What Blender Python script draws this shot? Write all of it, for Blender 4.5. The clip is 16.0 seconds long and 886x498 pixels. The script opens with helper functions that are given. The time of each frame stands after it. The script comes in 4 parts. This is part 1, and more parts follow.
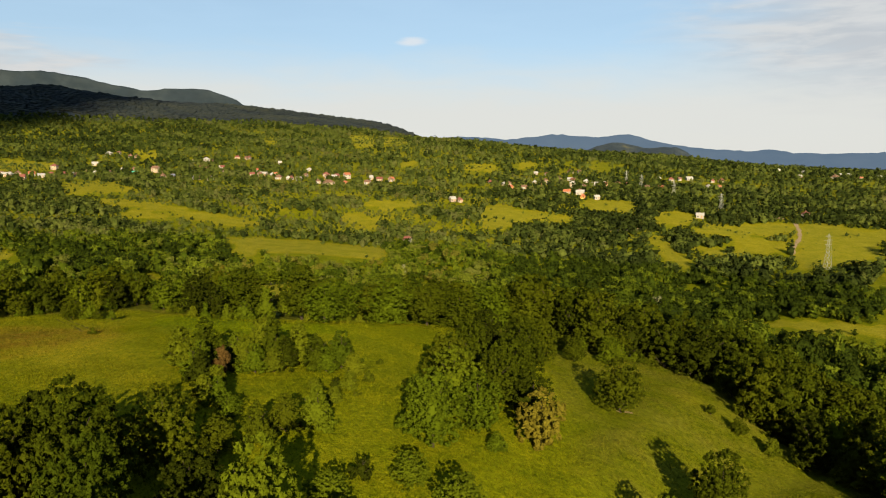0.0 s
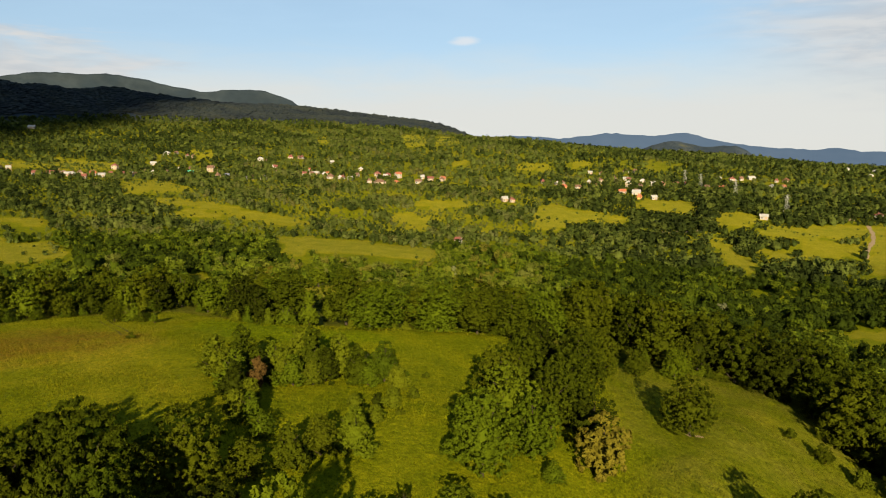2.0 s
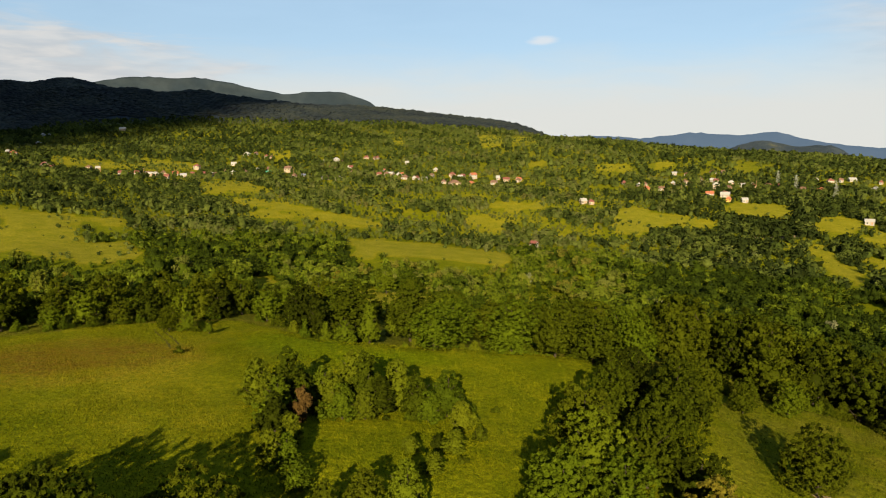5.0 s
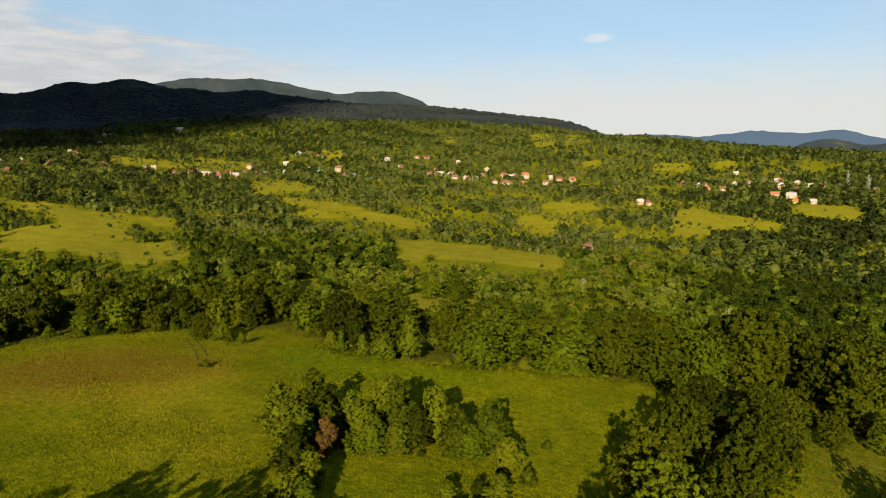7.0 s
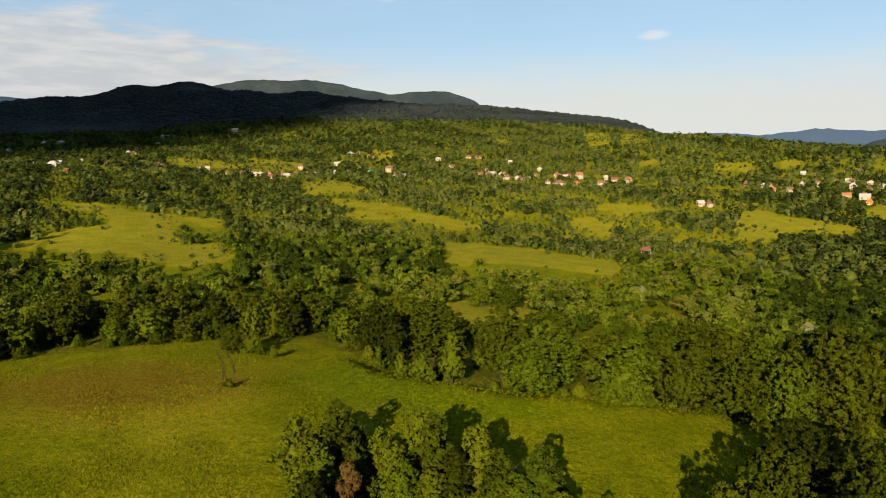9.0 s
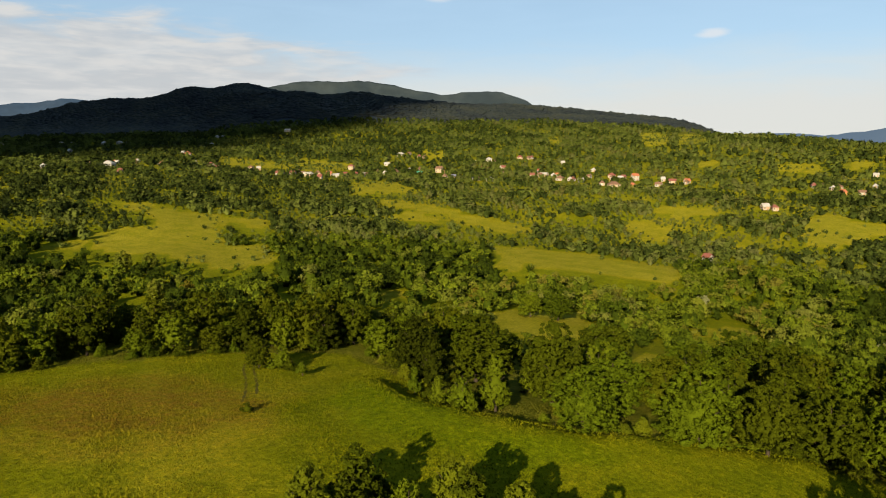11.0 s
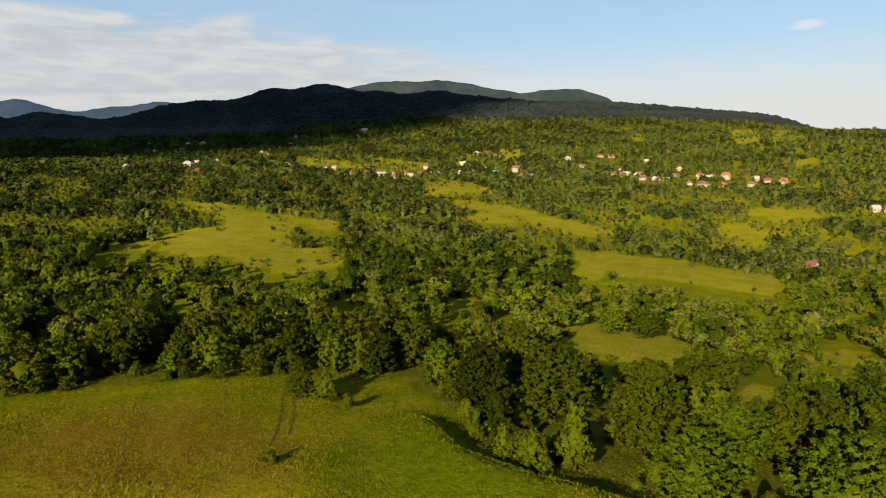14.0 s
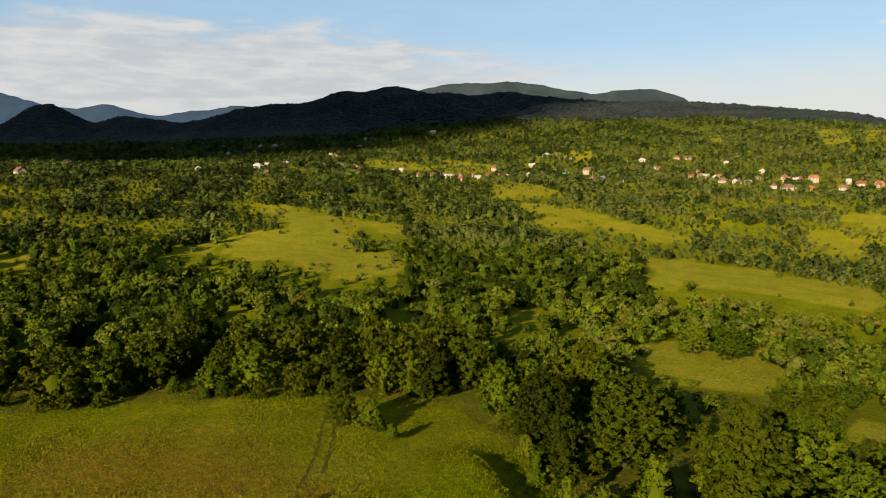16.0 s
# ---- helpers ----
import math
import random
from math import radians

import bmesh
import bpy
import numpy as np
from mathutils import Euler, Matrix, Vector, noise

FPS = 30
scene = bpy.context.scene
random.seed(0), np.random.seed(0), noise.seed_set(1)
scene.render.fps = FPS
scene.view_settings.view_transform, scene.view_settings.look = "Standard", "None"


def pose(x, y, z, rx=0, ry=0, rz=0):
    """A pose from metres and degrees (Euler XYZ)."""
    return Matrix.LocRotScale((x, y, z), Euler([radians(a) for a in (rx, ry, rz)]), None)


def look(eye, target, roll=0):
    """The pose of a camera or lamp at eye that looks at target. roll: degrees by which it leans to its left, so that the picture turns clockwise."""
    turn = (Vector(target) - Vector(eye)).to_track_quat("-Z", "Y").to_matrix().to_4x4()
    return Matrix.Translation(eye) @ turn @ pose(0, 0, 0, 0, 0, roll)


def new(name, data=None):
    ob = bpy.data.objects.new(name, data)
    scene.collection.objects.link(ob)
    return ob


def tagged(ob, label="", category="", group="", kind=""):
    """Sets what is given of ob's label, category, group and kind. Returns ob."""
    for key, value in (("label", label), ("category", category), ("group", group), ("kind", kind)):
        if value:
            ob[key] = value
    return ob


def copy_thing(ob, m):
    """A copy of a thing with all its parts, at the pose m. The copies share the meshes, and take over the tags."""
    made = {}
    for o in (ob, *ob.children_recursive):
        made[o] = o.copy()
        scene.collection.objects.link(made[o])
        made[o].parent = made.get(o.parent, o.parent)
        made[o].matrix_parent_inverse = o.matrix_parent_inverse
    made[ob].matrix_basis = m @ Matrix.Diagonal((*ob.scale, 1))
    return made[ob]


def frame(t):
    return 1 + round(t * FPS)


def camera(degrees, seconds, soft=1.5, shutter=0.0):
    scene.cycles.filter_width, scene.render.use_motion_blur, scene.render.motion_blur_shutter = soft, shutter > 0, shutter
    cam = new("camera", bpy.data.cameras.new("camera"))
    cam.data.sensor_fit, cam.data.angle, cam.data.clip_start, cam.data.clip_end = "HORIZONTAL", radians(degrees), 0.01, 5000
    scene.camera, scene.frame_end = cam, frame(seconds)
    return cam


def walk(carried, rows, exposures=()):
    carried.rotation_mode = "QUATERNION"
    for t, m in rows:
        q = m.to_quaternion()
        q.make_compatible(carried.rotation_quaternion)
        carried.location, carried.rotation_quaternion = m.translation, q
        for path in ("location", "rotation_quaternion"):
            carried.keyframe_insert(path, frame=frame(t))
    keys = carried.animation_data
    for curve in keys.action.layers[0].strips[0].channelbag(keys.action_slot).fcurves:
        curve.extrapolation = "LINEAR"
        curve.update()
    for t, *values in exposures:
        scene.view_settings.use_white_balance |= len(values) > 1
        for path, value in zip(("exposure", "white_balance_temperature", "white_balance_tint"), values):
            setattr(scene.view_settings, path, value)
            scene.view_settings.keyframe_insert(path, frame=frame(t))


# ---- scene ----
cam = camera(63.85, 16.0, soft=1.05)
PATH = [
    (0, (-0.00, -0.00, 38.00), (-0.02, 99.24, 25.67), 0.25),
    (0.5, (0.00, 2.50, 37.92), (-1.88, 101.71, 25.54), 0.24),
    (1, (-0.01, 5.01, 37.85), (-3.67, 104.17, 25.44), 0.22),
    (1.5, (-0.07, 7.56, 37.79), (-5.46, 106.64, 25.38), 0.19),
    (2, (-0.16, 10.18, 37.75), (-7.36, 109.14, 25.32), 0.17),
    (2.5, (-0.28, 12.87, 37.73), (-9.24, 111.69, 25.30), 0.18),
    (3, (-0.43, 15.64, 37.72), (-11.14, 114.29, 25.28), 0.19),
    (3.5, (-0.60, 18.48, 37.73), (-13.04, 116.93, 25.30), 0.18),
    (4, (-0.81, 21.38, 37.75), (-14.97, 119.59, 25.34), 0.16),
    (6.5, (-2.32, 37.01, 37.87), (-25.29, 133.53, 25.39), 0.11),
    (7, (-2.79, 40.32, 37.92), (-27.50, 136.40, 25.40), 0.09),
    (7.5, (-3.31, 43.66, 37.98), (-29.78, 139.28, 25.50), 0.08),
    (8, (-3.91, 47.03, 38.04), (-32.18, 142.14, 25.58), 0.05),
    (8.5, (-4.59, 50.42, 38.10), (-34.59, 144.99, 25.61), 0.00),
    (9, (-5.33, 53.82, 38.15), (-37.01, 147.84, 25.60), -0.06),
    (11.5, (-10.08, 71.45, 37.99), (-50.06, 162.26, 25.53), 0.01),
    (12, (-11.25, 74.86, 37.97), (-52.85, 164.94, 25.48), -0.07),
    (12.5, (-12.44, 78.25, 37.94), (-55.68, 167.54, 25.42), -0.14),
    (13, (-13.67, 81.59, 37.92), (-58.53, 170.08, 25.39), -0.17),
    (13.5, (-14.92, 84.90, 37.89), (-61.40, 172.55, 25.34), -0.19),
    (14, (-16.20, 88.18, 37.87), (-64.25, 174.97, 25.31), -0.21),
    (14.5, (-17.51, 91.46, 37.84), (-67.06, 177.41, 25.32), -0.22),
    (15, (-18.88, 94.74, 37.83), (-70.18, 179.66, 25.37), -0.24),
    (15.5, (-20.30, 98.02, 37.83), (-73.89, 181.54, 25.52), -0.26),
    (16, (-21.74, 101.29, 37.83), (-78.01, 183.05, 25.59), -0.26),
]
walk(cam, [(t, look(eye, target, roll)) for t, eye, target, roll in PATH])

# ---- light ----
SUN_ELEVATION, SUN_AZIMUTH = 18.5, 6.0  # degrees; the shadows point this far to the left of +y
world = bpy.data.worlds.new("world")
scene.world = world
world.use_nodes = True
sun_data = bpy.data.lights.new("sun", "SUN")
sun_data.energy, sun_data.angle, sun_data.color = 5.0, radians(0.6), (1.0, 0.797, 0.49)
sun = new("sun", sun_data)
sun.matrix_world = look((0, 0, 0), (-math.sin(radians(SUN_AZIMUTH)), math.cos(radians(SUN_AZIMUTH)), -math.tan(radians(SUN_ELEVATION))))
scene.view_settings.exposure = 2.08


class Nodes:
    """A short hand for node trees."""

    def __init__(self, tree):
        self.tree = tree
        tree.nodes.clear()

    def add(self, kind, inputs=(), **settings):
        node = self.tree.nodes.new(kind)
        for key, value in settings.items():
            setattr(node, key, value)
        for key, value in dict(inputs).items():
            if isinstance(value, bpy.types.NodeSocket):
                self.tree.links.new(value, node.inputs[key])
            else:
                node.inputs[key].default_value = value
        return node

    def math(self, operation, a, b=0.0, c=0.0, clamp=False):
        return self.add("ShaderNodeMath", {0: a, 1: b, 2: c}, operation=operation, use_clamp=clamp).outputs[0]

    def mix(self, fac, a, b, blend="MIX"):
        node = self.add("ShaderNodeMix", {0: fac, 6: a, 7: b}, data_type="RGBA", blend_type=blend)
        return node.outputs[2]

    def ramp(self, value, low, high):
        return self.add("ShaderNodeMapRange", {0: value, 1: low, 2: high}, interpolation_type="SMOOTHSTEP").outputs[0]

    def noise(self, vector, scale, detail=3.0, rough=0.55, warp=0.0):
        return self.add("ShaderNodeTexNoise", {"Vector": vector, "Scale": scale, "Detail": detail, "Roughness": rough, "Distortion": warp}).outputs[0]


def rgb(r, g, b):
    return (r, g, b, 1.0)


def make_sky():
    n = Nodes(world.node_tree)
    sky = n.add("ShaderNodeTexSky", sky_type="NISHITA", sun_disc=False, sun_elevation=radians(SUN_ELEVATION),
                sun_rotation=radians(180 + SUN_AZIMUTH), altitude=400, air_density=1.0, dust_density=0.6, ozone_density=1.6)
    way = n.add("ShaderNodeTexCoord").outputs["Generated"]
    sep = n.add("ShaderNodeSeparateXYZ", {0: way})
    up = sep.outputs[2]
    turn = n.math("ARCTAN2", n.math("MULTIPLY", sep.outputs[0], -1.0), sep.outputs[1])
    rise = n.math("ARCSINE", up)
    flat = n.add("ShaderNodeCombineXYZ", {0: n.math("MULTIPLY", turn, 3.0), 1: n.math("MULTIPLY", rise, 16.0)}).outputs[0]
    streak = n.noise(flat, 2.4, 5, 0.55, 0.6)
    fine = n.noise(flat, 5.5, 3, 0.55, 0.3)

    def bank(az, el, wide, high, low, top, torn=1.6):
        """A cloud bank round a direction, in degrees."""
        a = n.math("DIVIDE", n.math("SUBTRACT", turn, radians(az)), radians(wide))
        b = n.math("DIVIDE", n.math("SUBTRACT", rise, radians(el)), radians(high))
        near = n.math("SUBTRACT", 1.0, n.math("SQRT", n.math("ADD", n.math("POWER", a, 2.0), n.math("POWER", b, 2.0))))
        return n.ramp(n.math("ADD", near, n.math("MULTIPLY", n.math("SUBTRACT", streak, 0.5), torn)), low, top)

    veil = n.math("MULTIPLY", n.ramp(n.math("ADD", rise, n.math("MULTIPLY", n.math("SUBTRACT", streak, 0.5), 0.05)), radians(9.5), radians(3.5)), 0.9)
    west = n.math("MULTIPLY", bank(56, 5.5, 32, 5.4, -0.05, 0.35, 1.2), n.math("ADD", 0.7, n.math("MULTIPLY", fine, 0.45)))
    east = n.math("MULTIPLY", bank(-33, 9.0, 18, 6, -0.1, 0.7, 0.9), 0.9)
    puff_a = n.math("MULTIPLY", bank(2.4, 9.15, 1.5, 0.42, 0.0, 0.7), 0.7)
    puff_b = n.math("MULTIPLY", bank(22.6, 12.6, 2.2, 0.6, 0.0, 0.7), 0.8)
    cover, puffs = n.math("MAXIMUM", west, east), n.math("MAXIMUM", puff_a, puff_b)
    tone = n.mix(n.ramp(n.math("ADD", n.math("MULTIPLY", fine, 0.5), n.math("MULTIPLY", streak, 0.5)), 0.38, 0.62), rgb(5.0, 5.2, 5.4), rgb(6.3, 6.3, 6.2))
    thin = n.mix(n.math("ADD", 0.4, n.math("MULTIPLY", streak, 0.3)), sky.outputs[0], rgb(4.6, 6.5, 8.3))
    colour = n.mix(cover, n.mix(veil, thin, rgb(6.85, 6.78, 6.35)), tone)
    colour = n.mix(puffs, colour, rgb(7.3, 7.4, 7.5))
    back = n.add("ShaderNodeBackground", {0: colour, 1: 0.0262})
    out = n.add("ShaderNodeOutputWorld", {0: back.outputs[0]})


make_sky()

# ---- materials ----


def material(name):
    m = bpy.data.materials.new(name)
    m.use_nodes = True
    return m, Nodes(m.node_tree)


def finish(n, shader):
    n.add("ShaderNodeOutputMaterial", {0: shader})


def leaf_shader(n, colour, relief=0.0):
    """Matt leaves with a little light passing through."""
    skin = n.add("ShaderNodeBsdfPrincipled", {"Base Color": colour, "Roughness": 0.8, "Specular IOR Level": 0.02})
    if relief:
        rough = n.noise(n.add("ShaderNodeNewGeometry").outputs["Position"], 1.1, 4, 0.7)
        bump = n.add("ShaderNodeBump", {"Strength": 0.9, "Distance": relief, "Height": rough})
        n.tree.links.new(bump.outputs[0], skin.inputs["Normal"])
    glow = n.add("ShaderNodeBsdfTranslucent", {"Color": colour})
    finish(n, n.add("ShaderNodeMixShader", {0: 0.14, 1: skin.outputs[0], 2: glow.outputs[0]}).outputs[0])


def foliage(name, dark, light, warm, tint="object"):
    """Leaves: a leaf by leaf and tree by tree mix of three greens."""
    m, n = material(name)
    island = n.add("ShaderNodeNewGeometry").outputs["Random Per Island"]
    if tint == "object":
        whole = n.add("ShaderNodeObjectInfo").outputs["Random"]
    else:
        whole = n.add("ShaderNodeAttribute", attribute_name="tint").outputs["Fac"]
    place = n.add("ShaderNodeNewGeometry").outputs["Position"]
    clump = n.noise(place, 0.45, 2)
    a = n.mix(n.math("ADD", n.math("MULTIPLY", island, 0.6), n.math("MULTIPLY", clump, 0.55)), rgb(*dark), rgb(*light))
    a = n.mix(n.math("MULTIPLY", n.ramp(whole, 0.35, 1.0), 0.75), a, rgb(*warm))
    a = n.mix(n.ramp(whole, 0.0, 0.3), n.mix(0.7, a, rgb(dark[0] * 0.7, dark[1] * 0.66, dark[2] * 0.8)), a)
    leaf_shader(n, a)
    return m


def mixed_foliage(name, bright=1.0, grey=0.0):
    """Leaves of a mixed wood: each tree takes one of several greens, from dark oak to pale willow and yellow-green lime."""
    m, n = material(name)
    island = n.add("ShaderNodeNewGeometry").outputs["Random Per Island"]
    whole = n.add("ShaderNodeAttribute", attribute_name="tint").outputs["Fac"]
    place = n.add("ShaderNodeNewGeometry").outputs["Position"]
    kinds = n.add("ShaderNodeValToRGB", {0: whole})
    ramp = kinds.color_ramp
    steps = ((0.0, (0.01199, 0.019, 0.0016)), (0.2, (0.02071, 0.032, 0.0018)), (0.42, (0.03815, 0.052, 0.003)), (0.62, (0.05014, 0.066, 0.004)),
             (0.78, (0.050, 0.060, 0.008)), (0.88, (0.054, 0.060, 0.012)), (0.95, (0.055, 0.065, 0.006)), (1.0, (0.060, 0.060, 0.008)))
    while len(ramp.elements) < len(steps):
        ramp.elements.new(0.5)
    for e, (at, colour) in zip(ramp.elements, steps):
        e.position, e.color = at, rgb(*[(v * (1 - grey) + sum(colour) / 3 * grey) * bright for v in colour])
    shade = n.math("ADD", n.math("MULTIPLY", island, 0.5), n.math("MULTIPLY", n.noise(place, 0.45, 2), 0.5))
    a = n.mix(1.0, kinds.outputs[0], n.mix(shade, rgb(0.72, 0.72, 0.72), rgb(1.22, 1.22, 1.1)), "MULTIPLY")
    leaf_shader(n, a, 0.7)
    return m


LEAF_OAK = foliage("oak_leaves", (0.00883, 0.0126, 0.000408), (0.0244, 0.033, 0.000812), (0.0296, 0.0354, 0.00102))
LEAF_BRIGHT = foliage("young_leaves", (0.0151, 0.0244, 0.00072), (0.037, 0.0529, 0.00162), (0.042, 0.0538, 0.0018))
LEAF_WILLOW = foliage("willow_leaves", (0.026, 0.0338, 0.00318), (0.0546, 0.065, 0.00591), (0.0598, 0.0676, 0.00637))
LEAF_RUST = foliage("rusty_leaves", (0.042, 0.036, 0.003), (0.082, 0.07, 0.007), (0.06, 0.06, 0.006))
LEAF_BLOSSOM = foliage("blossoming_leaves", (0.049, 0.056, 0.021), (0.119, 0.1225, 0.07), (0.084, 0.091, 0.042))
LEAF_DRY = foliage("dry_twigs", (0.02, 0.012, 0.003), (0.044, 0.027, 0.007), (0.036, 0.026, 0.007))
LEAF_SCRUB = foliage("scrub_leaves", (0.022, 0.03, 0.001), (0.048, 0.058, 0.002), (0.05, 0.058, 0.002))
LEAF_WOOD = mixed_foliage("wood_leaves", 1.06)
# the wood's greens again, lifted and greyed to paint in the haze of distance
LEAF_SLOPE = mixed_foliage("hazy_slope_leaves", 1.16, 0.2)
# blue haze over the far hills is put into these leaf colours
LEAF_FAR = foliage("hazy_far_leaves", (0.016, 0.022, 0.027), (0.025, 0.032, 0.033), (0.036, 0.042, 0.033), tint="mesh")


def plain(name, colour, rough=0.7, vary=0.25, scale=3.0, metal=0.0, bump=0.0):
    m, n = material(name)
    place = n.add("ShaderNodeTexCoord").outputs["Object"]
    grain = n.noise(place, scale, 4)
    stain = n.noise(place, scale * 0.22, 3)
    c = n.mix(n.math("MULTIPLY", grain, vary), rgb(*colour), rgb(*[v * 0.45 for v in colour]))
    c = n.mix(n.math("MULTIPLY", n.ramp(stain, 0.45, 0.75), vary), c, rgb(*[v * 0.6 for v in colour]))
    sh = n.add("ShaderNodeBsdfPrincipled", {"Base Color": c, "Roughness": rough, "Metallic": metal, "Specular IOR Level": 0.1 if rough > 0.75 else 0.4})
    if bump:
        b = n.add("ShaderNodeBump", {"Strength": 0.6, "Distance": bump, "Height": grain})
        n.tree.links.new(b.outputs[0], sh.inputs["Normal"])
    finish(n, sh.outputs[0])
    return m


BARK = plain("bark", (0.024, 0.019, 0.014), 0.9, 0.7, 4.0, bump=0.03)
WHITEWASH = plain("white_render", (0.20, 0.192, 0.175), 0.8, 0.5, 1.2)
CREAM = plain("cream_render", (0.19, 0.16, 0.12), 0.8, 0.3, 1.2)
YELLOW = plain("ochre_render", (0.36, 0.21, 0.05), 0.8, 0.3, 1.2)
ROOFS = {
    "red": plain("red_roof_tiles", (0.10, 0.030, 0.020), 0.75, 0.6, 2.5, bump=0.03),
    "orange": plain("orange_roof_tiles", (0.19, 0.060, 0.024), 0.75, 0.5, 2.5, bump=0.03),
    "brown": plain("brown_roof_tiles", (0.10, 0.060, 0.042), 0.8, 0.6, 2.5, bump=0.03),
    "grey": plain("grey_sheet_roof", (0.19, 0.19, 0.185), 0.5, 0.5, 2.0),
    "dark": plain("slate_roof", (0.07, 0.08, 0.11), 0.5, 0.5, 2.0),
    "teal": plain("green_sheet_roof", (0.03, 0.22, 0.16), 0.45, 0.4, 2.0),
}
GLASS = plain("dark_window_glass", (0.03, 0.035, 0.04), 0.12, 0.2, 1.0)
TIMBER = plain("brown_timber", (0.18, 0.10, 0.05), 0.6, 0.4, 3.0)
STEEL = plain("galvanised_steel", (0.17, 0.175, 0.175), 0.6, 0.3, 1.0, metal=0.2)
TRAMPLED = plain("trampled_grass", (0.038, 0.037, 0.0012), 1.0, 0.6, 1.5, bump=0.05)
SOIL = plain("bare_soil", (0.17, 0.125, 0.075), 0.95, 0.5, 0.6, bump=0.05)


def cloud_material():
    """Dense cloud that thins out to ragged veils at its edge."""
    m, n = material("cloud")
    place = n.add("ShaderNodeTexCoord").outputs["Generated"]
    sep = n.add("ShaderNodeSeparateXYZ", {0: place})
    a, b = [n.math("ABSOLUTE", n.math("SUBTRACT", sep.outputs[k], 0.5)) for k in (0, 1)]
    edge = n.math("ADD", n.math("MULTIPLY", n.math("MAXIMUM", a, b), 2.0), n.math("MULTIPLY", n.math("SUBTRACT", n.noise(place, 7.0, 4), 0.5), 0.35))
    white = n.add("ShaderNodeBsdfDiffuse", {0: rgb(0.85, 0.85, 0.85)})
    clear = n.add("ShaderNodeBsdfTransparent")
    finish(n, n.add("ShaderNodeMixShader", {0: n.ramp(edge, 0.95, 0.78), 1: clear.outputs[0], 2: white.outputs[0]}).outputs[0])
    return m


CLOUD = cloud_material()


def ground_material(name, shade=1.0):
    """Grass of many kinds: lush green, dry yellow, russet seed heads, and bare woodland floor."""
    m, n = material(name)
    place = n.add("ShaderNodeNewGeometry").outputs["Position"]
    flat = n.add("ShaderNodeVectorMath", {0: place, 1: (1, 1, 0)}, operation="MULTIPLY").outputs[0]
    kind = n.add("ShaderNodeAttribute", attribute_name="kind_of_grass").outputs["Color"]
    sep = n.add("ShaderNodeSeparateColor", {0: kind})
    dry, wood, russet = sep.outputs[0], sep.outputs[1], sep.outputs[2]
    big = n.noise(flat, 0.022, 4, 0.6, 0.5)
    mid = n.noise(flat, 0.11, 4, 0.6)
    blade = n.noise(flat, 1.6, 5, 0.75)
    tuft = n.noise(flat, 0.55, 4, 0.7)
    green = n.mix(n.ramp(mid, 0.3, 0.7), rgb(0.064, 0.076, 0.0012), rgb(0.094, 0.099, 0.002))
    yellow = n.mix(n.ramp(mid, 0.35, 0.7), rgb(0.120, 0.112, 0.004), rgb(0.158, 0.138, 0.008))
    rust = n.mix(n.ramp(tuft, 0.4, 0.7), rgb(0.09412, 0.07442, 0.004378), rgb(0.09631, 0.05472, 0.007661))
    floor = n.mix(n.ramp(mid, 0.35, 0.7), rgb(0.044, 0.050, 0.004), rgb(0.078, 0.076, 0.008))
    c = n.mix(n.ramp(n.math("ADD", dry, n.math("MULTIPLY", n.math("SUBTRACT", big, 0.5), 1.2)), 0.25, 0.8), green, yellow)
    lush = n.mix(n.ramp(tuft, 0.3, 0.7), rgb(0.05, 0.07, 0.00075), rgb(0.0825, 0.1, 0.00125))
    c = n.mix(n.ramp(n.math("ADD", dry, n.math("MULTIPLY", n.math("SUBTRACT", mid, 0.5), 0.5)), -0.08, -0.5), c, lush)
    hay = n.mix(n.ramp(mid, 0.3, 0.7), rgb(0.102, 0.104, 0.006), rgb(0.148, 0.134, 0.011))
    c = n.mix(n.ramp(n.math("ADD", dry, n.math("MULTIPLY", n.math("SUBTRACT", mid, 0.5), 0.35)), 0.75, 1.1), c, hay)
    c = n.mix(n.ramp(n.math("ADD", russet, n.math("MULTIPLY", n.math("SUBTRACT", mid, 0.5), 1.1)), 0.35, 0.95), c, rust)
    c = n.mix(n.ramp(n.math("ADD", wood, n.math("MULTIPLY", n.math("SUBTRACT", mid, 0.5), 0.6)), 0.3, 0.8), c, floor)
    c = n.mix(n.math("MULTIPLY", n.ramp(n.math("ADD", n.math("MULTIPLY", blade, 0.5), n.math("MULTIPLY", n.noise(flat, 4.5, 3, 0.8), 0.5)), 0.36, 0.66), 0.8), c, n.mix(0.5, c, rgb(0.0155, 0.02098, 0.0005472)))
    c = n.mix(n.math("MULTIPLY", n.ramp(tuft, 0.5, 0.75), 0.18), c, n.mix(0.5, c, rgb(0.1495, 0.1176, 0.006566)))
    sward = n.noise(n.add("ShaderNodeVectorMath", {0: flat, 1: (1.0, 0.8, 0)}, operation="MULTIPLY").outputs[0], 0.9, 5, 0.75, 0.3)
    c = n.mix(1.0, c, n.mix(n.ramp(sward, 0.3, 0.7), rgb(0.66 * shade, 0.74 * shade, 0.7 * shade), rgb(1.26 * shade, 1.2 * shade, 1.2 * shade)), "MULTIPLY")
    trees = n.add("ShaderNodeTexVoronoi", {"Vector": flat, "Scale": 0.085}).outputs[0]
    # canopy of the far hills, its haze painted in as a blue cast
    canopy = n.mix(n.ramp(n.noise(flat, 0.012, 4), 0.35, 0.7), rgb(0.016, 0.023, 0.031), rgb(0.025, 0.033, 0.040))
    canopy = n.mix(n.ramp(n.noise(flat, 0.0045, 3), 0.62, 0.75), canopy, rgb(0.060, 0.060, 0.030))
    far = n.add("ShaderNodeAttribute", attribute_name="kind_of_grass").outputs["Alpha"]
